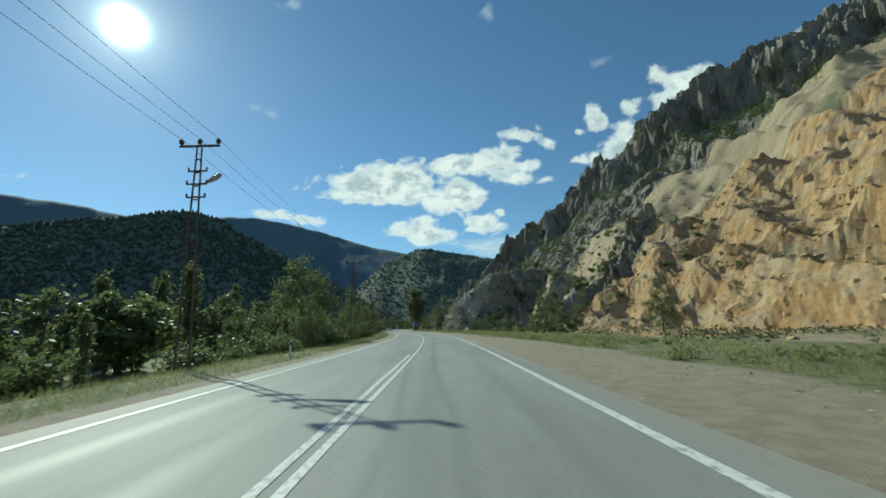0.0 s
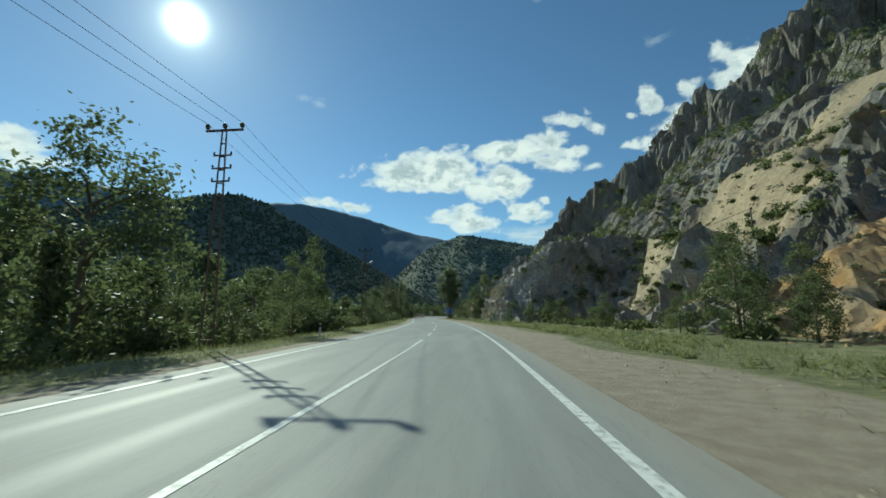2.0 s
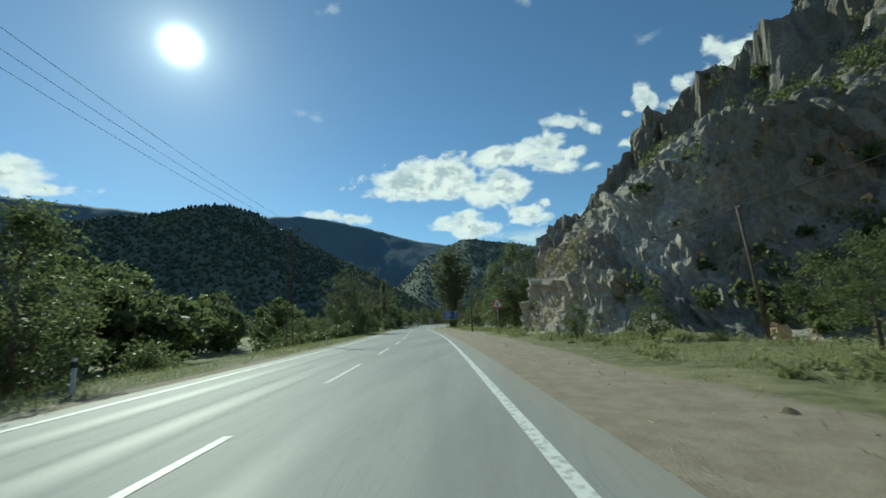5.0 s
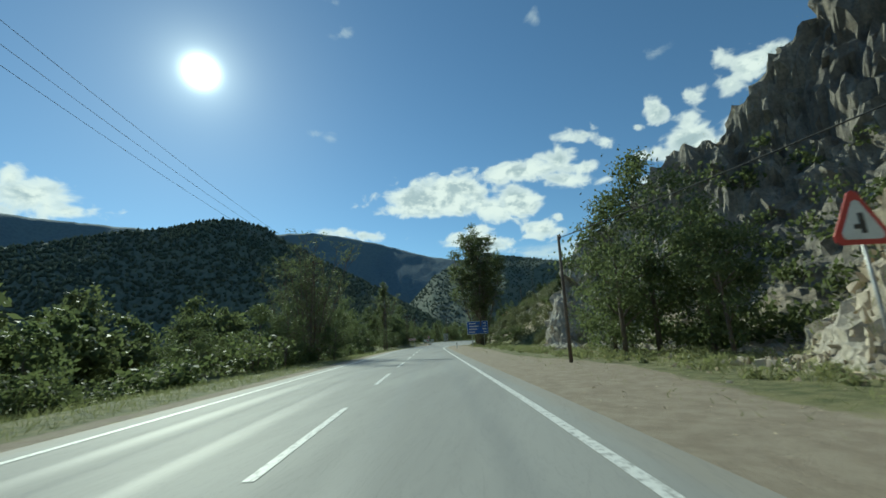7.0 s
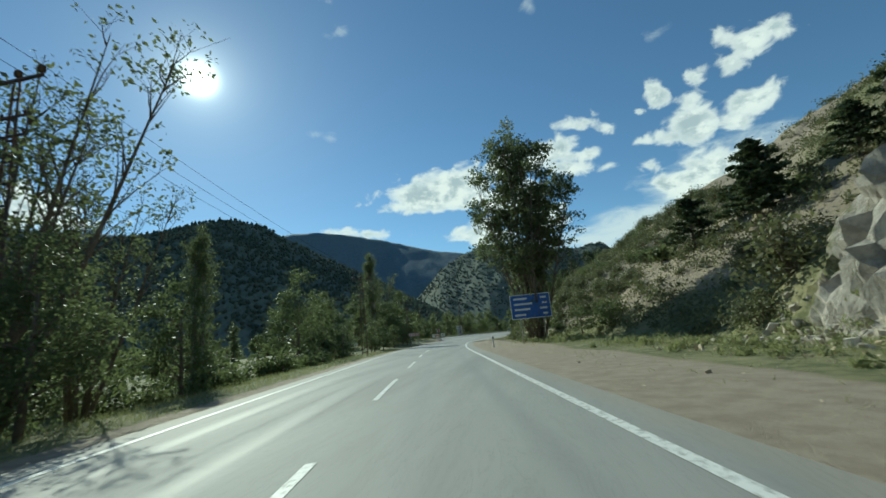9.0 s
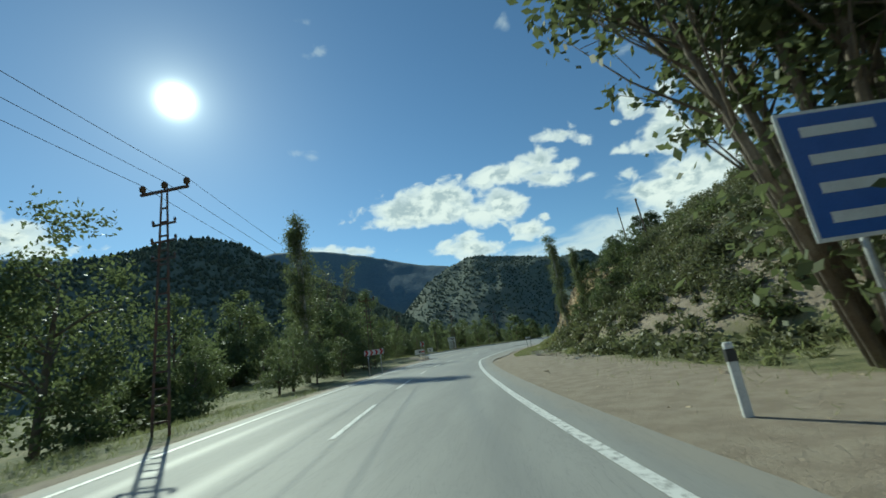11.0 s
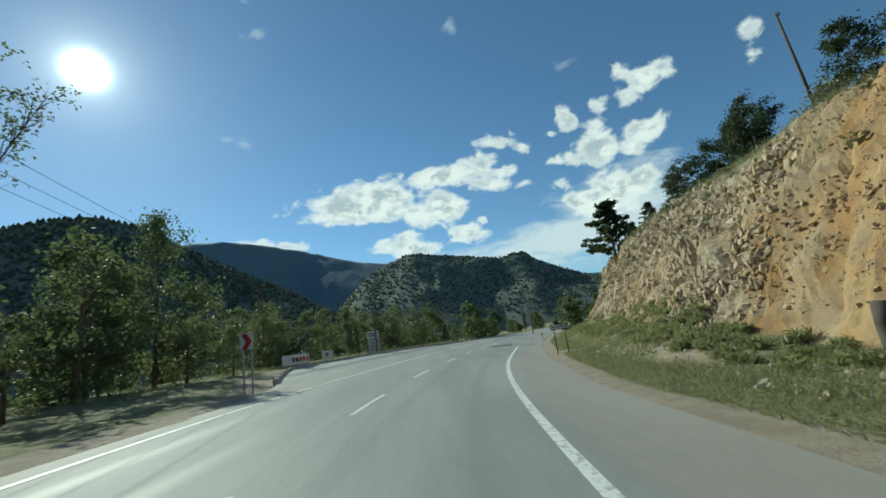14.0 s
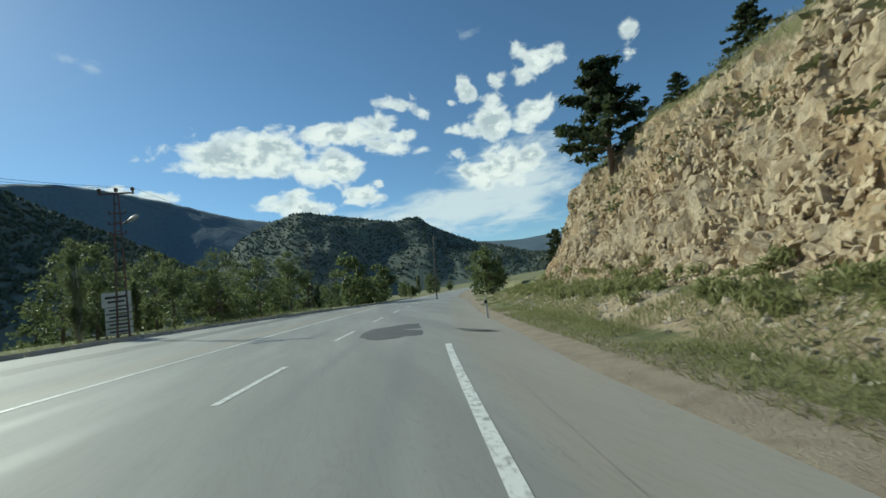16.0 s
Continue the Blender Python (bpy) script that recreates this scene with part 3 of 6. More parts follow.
    return z, dict(grass=grass, rock=rock, scar=scar, scree=scree, cut=smooth(y, 190, 215) * np.ones_like(z), pale=0.35 * smooth(outcrop, 0.1, 0.4) + 0.55 * smooth(y, 111, 116) * smooth(d, 30, 17) + 0.62 * smooth(y, 170, 176) + 0.25 * smooth(n_mid, 0.0, 0.5)), d, up


def grid_mesh(name, verts, rows, cols, mat, attributes=None, smooth_shade=True):
    i = np.arange(rows - 1)[:, None] * cols + np.arange(cols - 1)[None, :]
    faces = np.stack([i, i + 1, i + cols + 1, i + cols], -1).reshape(-1, 4)
    me = bpy.data.meshes.new(name)
    me.vertices.add(len(verts)), me.loops.add(faces.size), me.polygons.add(len(faces))
    me.vertices.foreach_set("co", np.asarray(verts, np.float32).ravel())
    me.loops.foreach_set("vertex_index", faces.astype(np.int32).ravel())
    me.polygons.foreach_set("loop_start", np.arange(0, faces.size, 4, dtype=np.int32))
    me.polygons.foreach_set("use_smooth", np.full(len(faces), smooth_shade))
    me.materials.append(mat)
    for key, val in (attributes or {}).items():
        me.attributes.new(key, "FLOAT", "POINT").data.foreach_set("value", np.asarray(val, np.float32).ravel())
    me.update(), me.validate()
    return new(name, me)


def steps(*parts):
    out = []
    for a, b, n in parts:
        out.extend(np.linspace(a, b, n, endpoint=False))
    out.append(parts[-1][1])
    return np.array(out)


us = steps((-4500, -700, 8), (-700, -150, 16), (-150, -30, 34), (-30, -5.5, 46), (-5.5, 5.5, 14), (5.5, 9, 10), (9, 18, 62), (18, 21, 10), (21, 40, 50), (40, 130, 118), (130, 200, 46), (200, 420, 26), (420, 4500, 9))
ys = steps((-4500, -400, 8), (-400, -20, 24), (-20, 15, 22), (15, 100, 140), (100, 112, 24), (112, 134, 88), (134, 153, 44), (153, 168, 60), (168, 226, 120), (226, 278, 190), (278, 285, 8), (285, 420, 70), (420, 900, 24), (900, 4500, 9))
Y, U = np.meshgrid(ys, us, indexing="ij")
X = road_x(Y) + U
Z, shares, D, UP = land(X, Y)


def land_height(x, y):
    """Height of the ground sheet at a place."""
    u = float(x) - float(road_x(y))
    i = int(np.clip(np.searchsorted(ys, y) - 1, 0, len(ys) - 2))
    j = int(np.clip(np.searchsorted(us, u) - 1, 0, len(us) - 2))
    a, b = (y - ys[i]) / (ys[i + 1] - ys[i]), (u - us[j]) / (us[j + 1] - us[j])
    return float((Z[i, j] * (1 - b) + Z[i, j + 1] * b) * (1 - a) + (Z[i + 1, j] * (1 - b) + Z[i + 1, j + 1] * b) * a)


def blocks(x, y, z, size):
    """Broken rock: a value for each block of a cracked mass, and the closeness of its seams."""
    p = np.stack([x, y, z], -1) / size
    cell = np.floor(p).astype(np.int64)
    best, second, value = np.full(x.shape, 9.0), np.full(x.shape, 9.0), np.zeros(x.shape)
    for dx in (-1, 0, 1):
        for dy in (-1, 0, 1):
            for dz in (-1, 0, 1):
                c = cell + np.array([dx, dy, dz])
                q = np.stack([lattice(c[..., 0] + 31 * k, c[..., 1] - 17 * k, c[..., 2] + 7 * k) for k in (1, 2, 3)], -1)
                dist = np.linalg.norm(c + q - p, axis=-1)
                near = dist < best
                second = np.where(near, best, np.minimum(second, dist))
                value = np.where(near, lattice(c[..., 0] + 5, c[..., 1] + 9, c[..., 2] - 3), value)
                best = np.where(near, dist, best)
    return value - 0.5, smooth(second - best, 0.0, 0.12)


def facets(x, y, z, size, tilt):
    """Broken rock as flat faces: each block of a cracked mass has its own height and lean."""
    p = np.stack([x, y, z], -1) / size
    cell = np.floor(p).astype(np.int64)
    best, value = np.full(x.shape, 9.0), np.zeros(x.shape)
    for dx in (-1, 0, 1):
        for dy in (-1, 0, 1):
            for dz in (-1, 0, 1):
                c = cell + np.array([dx, dy, dz])
                q = np.stack([lattice(c[..., 0] + 31 * k, c[..., 1] - 17 * k, c[..., 2] + 7 * k) for k in (4, 5, 6)], -1)
                off = p - c - q
                dist = np.linalg.norm(off, axis=-1)
                lean = sum((lattice(c[..., 0] + 13 * k, c[..., 1] + 29 * k, c[..., 2] - 11 * k) - 0.5) * off[..., k - 7] for k in (7, 8, 9))
                near = dist < best
                value = np.where(near, lattice(c[..., 0] + 15, c[..., 1] + 19, c[..., 2] - 13) - 0.5 + tilt * lean, value)
                best = np.where(near, dist, best)
    return value


stone = np.maximum(shares["rock"], np.where(Y > 214, 0.4, 0.6) * shares["scar"]) * smooth(UP, -0.2, 1.0)
near_rock = (stone > 0.02) & (np.abs(U) < 210)
px, py, pz = X[near_rock], Y[near_rock], Z[near_rock]
w = stone[near_rock]
v1, s1 = blocks(px + 0.4 * pz, py, pz * 0.55, 1.5)
crease = fbm(px * 0.3 + 0.25 * pz, py * 0.34, pz * 0.16, 5, True)
edges = fbm(px * 0.9, py * 0.9 + 0.5 * pz, pz * 0.4, 4, True)
outer = (D[near_rock] < 40) * (1 - 0.8 * smooth(py, 214, 219)) * (1 - smooth(py, 229, 236))
v2, s2 = blocks(px, py + 0.3 * pz, pz * 0.6, 0.55)
big = 1 + 2 * np.maximum(smooth(D[near_rock], 30, 42), smooth(py, 114, 108)) * shares["rock"][near_rock] * (py < 200)
v3, s3 = blocks(px * 0.8, py, pz * 0.3, 7.0)
v4, s4 = blocks(px, py * 0.9 + 0.2 * pz, pz * 0.4, 2.8)
cutting = smooth(py, 228, 236)
outer = outer * smooth(py, 104, 109)
f1 = facets(px + 0.5 * pz, 0.55 * py, 0.5 * pz - 0.3 * px, 2.4, 1.6)
f2 = facets(px + 0.4 * pz, 0.7 * py, 0.6 * pz - 0.3 * px, 0.9, 1.6)
f3 = facets(0.8 * px, py, 0.45 * pz, 5.0, 1.8)
push = w * (outer * (0.2 * crease + 0.15 * edges + 1.05 * f1 + 0.5 * f2 - 0.3) + (0.12 + 0.1 * cutting) * v1 * s1 + (0.28 + 0.22 * cutting) * v2 * s2 - 0.18 * (1 - s1) + (big - 1) * (1 - 0.45 * smooth(py, 108, 114)) * (1.7 * v3 * s3 - 0.9 * (1 - s3) + 0.7 * v4 * s4 + 1.1 * f3))
X2, Y2, Z2 = X.copy(), Y.copy(), Z.copy()
rows_of = [np.gradient(q, axis=0) for q in (X, Y, Z)]
cols_of = [np.gradient(q, axis=1) for q in (X, Y, Z)]
normal = np.cross(np.stack(cols_of, -1), np.stack(rows_of, -1))
for shift in (1, 2, 4):
    normal = normal / (np.linalg.norm(normal, axis=-1, keepdims=True) + 1e-9)
    normal = normal + np.roll(normal, shift, 0) + np.roll(normal, -shift, 0) + np.roll(normal, shift, 1) + np.roll(normal, -shift, 1)
normal = (normal / (np.linalg.norm(normal, axis=-1, keepdims=True) + 1e-9))[near_rock]
in_cut = smooth(py, 205, 214)
X2[near_rock] += push * (-0.9 * in_cut + (1 - in_cut) * (normal[:, 0] - 0.15))
Y2[near_rock] += w * 0.25 * v2 * in_cut + push * (1 - in_cut) * normal[:, 1]
Z2[near_rock] += push * (0.3 * in_cut + (1 - in_cut) * normal[:, 2] * 0.8)
rough_faces = (stone[:-1, :-1] + stone[1:, 1:]) > 0.1
ground = grid_mesh("ground", np.stack([X2, Y2, Z2], -1).reshape(-1, 3), len(ys), len(us), M_GROUND, {k: v for k, v in shares.items()}, False)
ground.data.polygons.foreach_set("use_smooth", ~rough_faces.ravel())
tagged(ground, "dusty verge, grass and bare rocky hillside beside the road", "ground", kind="structure")

# ---- the road ----


def ribbon(name, ys_, ds, lift, mat, label="", category=""):
    """A strip along the road between sideways distances ds."""
    ys_ = np.asarray(ys_, float)
    wx, wy = road_way(ys_)
    rows = []
    for d in ds:
        x, y = road_x(ys_) + d * wy, ys_ - d * wx
        rows.append(np.stack([x, y, road_z(ys_, d) + lift - 0.02 * max(0.0, abs(d) - 4.0)], -1))
    v = np.stack(rows, 1).reshape(-1, 3)
    ob = grid_mesh(name, v, len(ys_), len(ds), mat, {"across": np.tile(np.asarray(ds, float), len(ys_))})
    return tagged(ob, label, category, kind="structure")


road = ribbon("road", steps((-400, -20, 60), (-20, 420, 440), (420, 690, 60)), steps((-4.5, 4.5, 24)), 0.0, M_ASPHALT, "sunlit grey worn asphalt two-lane road", "road")
ribbon("edge_line", steps((-200, 254.5, 460)), [3.64, 3.80], 0.006, M_PAINT, "solid white painted edge line on the asphalt", "road marking")
ribbon("edge_line", steps((-200, 420, 620)), [-3.80, -3.65], 0.006, M_PAINT, "worn white painted edge line on the asphalt", "road marking")
ribbon("centre_line", steps((-30, 52, 82)), [0.06, 0.17], 0.006, M_PAINT, "worn double white centre line on the asphalt", "road marking")
ribbon("centre_line", steps((-30, 20, 50)), [-0.17, -0.06], 0.006, M_PAINT, "worn double white centre line on the asphalt", "road marking")
y0 = 52.0
while y0 < 400:
    long = 4.5 if y0 < 205 else 3.0
    ribbon("centre_dash", np.linspace(y0, y0 + long, 5), [0.03, 0.16], 0.006, M_PAINT, "white painted centre dash on the asphalt", "road marking")["group"] = "centre line dashes"
    y0 += long * 2 + (0 if y0 < 205 else 1.5)
# dusty paved shoulder inside the bend
sy = steps((203, 305, 102))
SD = np.linspace(4.46, 6.3, 9)
ragged_edge = 4.46 + (SD[None, :] - 4.46) / 1.84 * (shoulder_width(sy) * (1 + 0.1 * fbm(sy * 0.4, sy * 0.0, 9, 4)))[:, None]
wx, wy = road_way(sy)
shoulder = grid_mesh("pavement", np.stack([road_x(sy)[:, None] + ragged_edge * wy[:, None], sy[:, None] - ragged_edge * wx[:, None], road_z(sy[:, None], ragged_edge) - 0.018 - 0.02 * (ragged_edge - 4.46)], -1).reshape(-1, 3), len(sy), 9, M_ASPHALT, {"across": np.full(len(sy) * 9, 4.3)})
tagged(shoulder, "dusty worn asphalt shoulder inside the bend", "pavement", kind="structure")
# wide paved apron outside the bend with a low kerb
ay = steps((229, 331, 102))
wx, wy = road_way(ay)
share = np.linspace(0, 1, 14)
AD = -(4.4 + (apron_edge(ay)[:, None] - 4.4) * share)
apron = grid_mesh("pavement", np.stack([road_x(ay)[:, None] + AD * wy[:, None], ay[:, None] - AD * wx[:, None], road_z(ay[:, None], AD) - 0.012], -1).reshape(-1, 3), len(ay), 14, M_ASPHALT, {"across": AD})
tagged(apron, "dusty paved lay-by outside the bend", "pavement", kind="structure")
# dark patch with a narrow tail across the shoulder
angles = np.linspace(0, 2 * math.pi, 61)[:-1]
reach = 1 + 0.45 * fbm(np.cos(angles) * 1.5 + 4, np.sin(angles) * 1.5, 1, 3)
tail = np.exp(-((angles - 1.75) / 0.16) ** 2)
patch_y = 258.6 + 2.5 * reach * np.cos(angles) - 3.2 * tail
patch_d = 2.1 + 1.3 * reach * np.sin(angles) + 2.3 * tail
patch_v = [(float(road_x(b) + c), float(b), float(road_z(b, c)) + (0.005 if c < 4.4 else 0.0)) for b, c in zip(patch_y, patch_d)]
patch_mesh = bpy.data.meshes.new("asphalt_patch")
patch_mesh.from_pydata(patch_v, [], [tuple(range(59, -1, -1))])
patch_mesh.materials.append(M_DARK_ASPHALT)
tagged(new("asphalt_patch", patch_mesh), "dark patch with a narrow tail on the asphalt", "road patch", kind="structure")

# ---- mountains ----


def ridge(name, crest, foot_r, crest_r, rough, mat, label, n=260, rows=46, origin=(0, 0), seed=0.0, woods=None):
    """A mountain range round the valley: crest gives (azimuth, elevation) stations."""
    crest = np.array(crest, float)
    azs = np.linspace(crest[0, 0], crest[-1, 0], n)
    els = np.interp(azs, crest[:, 0], crest[:, 1])
    k = np.ones(7) / 7
    els = np.convolve(np.pad(els, 3, mode="edge"), k, "valid")
    v = np.linspace(0, 1.35, rows)
    A, V = np.meshgrid(np.radians(azs), v, indexing="ij")
    E = np.tile(els[:, None], (1, rows))
    R = foot_r + (crest_r - foot_r) * V
    R = R * (1 + 0.05 * fbm(A * 9 + seed, V * 2, seed))
    H = crest_r * np.tan(np.radians(E))
    shape = np.where(V <= 1, np.clip(V, 0, 1) ** 1.04, 1 - 0.9 * (V - 1))
    gul = fbm(A * crest_r / 210 + seed, V * 1.1 + seed, seed + 2, 3, True)
    fine = fbm(A * crest_r / 22 + seed, V * crest_r / 40, seed + 5, 3)
    z = H * shape + rough * (gul * np.clip(V * (1.04 - V) * 4, 0.0, 1) * 0.10 * H + (1.0 + 0.006 * H) * fine * smooth(V, 0.85, 1.0)) - 6
    x, y = origin[0] + R * np.sin(A), origin[1] + R * np.cos(A)
    ob = tagged(grid_mesh(name, np.stack([x, y, z], -1).reshape(-1, 3), n, rows, mat), label, "mountain", kind="structure")
    if woods:
        wood_on(ob, x, y, z, woods, seed)
    return ob


def wood_on(ob, x, y, z, woods, seed):
    """Tree crowns standing all over a far slope, in one mesh under it."""
    count, size = woods
    r = np.random.default_rng(int(seed))
    top = int(x.shape[1] / 1.35 * 1.03)
    i, j = r.uniform(0, x.shape[0] - 1.01, count), r.uniform(0.06, 1, count) ** 0.8 * top
    i0, j0 = i.astype(int), j.astype(int)
    u, v = (i - i0), (j - j0)
    c = np.stack([q[i0, j0] * (1 - u) * (1 - v) + q[i0 + 1, j0] * u * (1 - v) + q[i0, j0 + 1] * (1 - u) * v + q[i0 + 1, j0 + 1] * u * v for q in (x, y, z)], -1)
    keep = fbm(c[:, 0] * 0.012, c[:, 1] * 0.012, c[:, 2] * 0.012, 3) > -0.95
    c = c[keep]
    n = len(c)
    s = size * r.uniform(0.55, 1.35, n)[:, None, None]
    base = np.array([(0, 0, 1.0), (0.5, 0, 0.3), (0.1, 0.5, 0.35), (-0.5, 0.08, 0.25), (-0.05, -0.5, 0.3), (0, 0, -0.4)])
    shape = base[None] * (1 + r.uniform(-0.3, 0.3, (n, 6, 3)))
    q = r.uniform(0, 6.283, n)
    rx = shape[..., 0] * np.cos(q)[:, None] - shape[..., 1] * np.sin(q)[:, None]
    ry = shape[..., 0] * np.sin(q)[:, None] + shape[..., 1] * np.cos(q)[:, None]
    verts = (np.stack([rx, ry, shape[..., 2]], -1) * s + c[:, None, :]).reshape(-1, 3)
    tri = np.array([(0, 1, 2), (0, 2, 3), (0, 3, 4), (0, 4, 1), (5, 2, 1), (5, 3, 2), (5, 4, 3), (5, 1, 4)])
    faces = (tri[None] + 6 * np.arange(n)[:, None, None]).reshape(-1, 3)
    me = bpy.data.meshes.new("wood")
    me.vertices.add(len(verts)), me.loops.add(faces.size), me.polygons.add(len(faces))
    me.vertices.foreach_set("co", verts.astype(np.float32).ravel())
    me.loops.foreach_set("vertex_index", faces.astype(np.int32).ravel())
    me.polygons.foreach_set("loop_start", np.arange(0, faces.size, 3, dtype=np.int32))
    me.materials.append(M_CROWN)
    me.update()
    tagged(new("far_wood", me), "dark woods covering the far hillside", "woods", kind="stuff")


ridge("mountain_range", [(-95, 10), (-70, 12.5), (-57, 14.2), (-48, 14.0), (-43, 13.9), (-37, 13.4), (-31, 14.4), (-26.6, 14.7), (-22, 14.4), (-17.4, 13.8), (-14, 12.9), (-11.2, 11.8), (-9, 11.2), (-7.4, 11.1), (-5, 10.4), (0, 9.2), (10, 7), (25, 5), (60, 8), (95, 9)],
      2000, 3000, 0.45, M_HAZY_FAR, "far mountain range behind the valley, tinted blue for haze", 420, 40, seed=3.0)
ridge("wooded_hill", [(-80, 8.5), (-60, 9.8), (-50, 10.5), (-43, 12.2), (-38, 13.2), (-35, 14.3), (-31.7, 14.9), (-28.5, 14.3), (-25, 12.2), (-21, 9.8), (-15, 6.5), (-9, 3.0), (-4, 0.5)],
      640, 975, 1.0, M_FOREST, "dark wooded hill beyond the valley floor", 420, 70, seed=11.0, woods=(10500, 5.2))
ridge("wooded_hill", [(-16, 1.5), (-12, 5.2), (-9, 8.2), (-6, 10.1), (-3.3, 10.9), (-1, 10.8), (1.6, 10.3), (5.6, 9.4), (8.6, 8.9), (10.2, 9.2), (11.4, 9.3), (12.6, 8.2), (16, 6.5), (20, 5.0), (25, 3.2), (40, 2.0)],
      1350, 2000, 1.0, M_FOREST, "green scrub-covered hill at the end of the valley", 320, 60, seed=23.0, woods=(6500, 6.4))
ridge("mountain_range", [(95, 9), (140, 11), (180, 10), (220, 12), (265, 10)], 1200, 3000, 1.0, M_HAZY_FAR, "far mountain range behind the valley, tinted blue for haze", 120, 24, seed=31.0)

# ---- helpers for things ----


def mesh_of(name, verts, faces, mat, smooth_shade=False):
    me = bpy.data.meshes.new(name)
    me.from_pydata([tuple(v) for v in verts], [], faces)
    me.materials.append(mat)
    if smooth_shade:
        me.polygons.foreach_set("use_smooth", [True] * len(me.polygons))
    me.update()
    return me


def piece(name, me, parent, label="", m=None):
    ob = new(name, me)
    ob.parent = parent
    if m is not None:
        ob.matrix_basis = m
    return tagged(ob, label)


def part(name, bm, mat, parent, label="", smooth_shade=False):
    me = bpy.data.meshes.new(name)
    bm.to_mesh(me), bm.free()
    me.materials.append(mat)
    if smooth_shade:
        me.polygons.foreach_set("use_smooth", [True] * len(me.polygons))
    return piece(name, me, parent, label)


def box(bm, cx, cy, cz, sx, sy, sz, bevel=0.0, m=None):
    """A box with its middle at c, as a bevelled block."""
    made = bmesh.ops.create_cube(bm, size=1.0, matrix=(m or Matrix()) @ Matrix.Translation((cx, cy, cz)) @ Matrix.Diagonal((sx, sy, sz, 1)))
    if bevel:
        edges = list({e for v in made["verts"] for e in v.link_edges})
        bmesh.ops.bevel(bm, geom=edges, offset=bevel, segments=2, affect="EDGES")


def tube(points, radii, sides=6, closed=True):
    """Vertices and faces of a tapered round bar through points."""
    points = [Vector(p) for p in points]
    verts, faces = [], []
    for i, p in enumerate(points):
        t = (points[min(i + 1, len(points) - 1)] - points[max(i - 1, 0)]).normalized()
        a = t.cross(Vector((0, 0, 1)) if abs(t.z) < 0.9 else Vector((1, 0, 0))).normalized()
        b = t.cross(a)
        for k in range(sides):
            q = 2 * math.pi * k / sides
            verts.append(p + (a * math.cos(q) + b * math.sin(q)) * radii[i])
    for i in range(len(points) - 1):
        for k in range(sides):
            j = (k + 1) % sides
            faces.append((i * sides + k, i * sides + j, (i + 1) * sides + j, (i + 1) * sides + k))
    if closed:
        faces.append(tuple(reversed(range(sides))))
        faces.append(tuple((len(points) - 1) * sides + k for k in range(sides)))
    return verts, faces


def gather(lists):
    verts, faces = [], []
    for v, f in lists:
        o = len(verts)
        verts.extend(v)
        faces.extend([tuple(i + o for i in q) for q in f])
    return verts, faces


def leaves(centres, size, rng, flat=0.0, aspect=1.6, up=0.0):
    """Small four-sided leaves, each turned its own way."""
    n = len(centres)
    c = np.asarray(centres)
    a = rng.normal(size=(n, 3))
    a[:, 2] = a[:, 2] * (1 - flat) + up
    a /= np.linalg.norm(a, axis=1)[:, None]
    b = np.cross(a, rng.normal(size=(n, 3)))
    b /= np.linalg.norm(b, axis=1)[:, None] + 1e-9
    s = size * rng.uniform(0.6, 1.35, n)[:, None]
    v = np.stack([c - a * s * aspect / 2, c + b * s / 2, c + a * s * aspect / 2, c - b * s / 2], 1).reshape(-1, 3)
    return v, [(4 * i, 4 * i + 1, 4 * i + 2, 4 * i + 3) for i in range(n)]


def fast_mesh(name, v, faces_n, mat):
    """Many quads in one mesh."""
    n = len(v) // 4
    me = bpy.data.meshes.new(name)
    me.vertices.add(len(v)), me.loops.add(4 * n), me.polygons.add(n)
    me.vertices.foreach_set("co", np.asarray(v, np.float32).ravel())
    me.loops.foreach_set("vertex_index", np.arange(4 * n, dtype=np.int32))
    me.polygons.foreach_set("loop_start", np.arange(0, 4 * n, 4, dtype=np.int32))
    me.materials.append(mat)
    me.update()
    return me


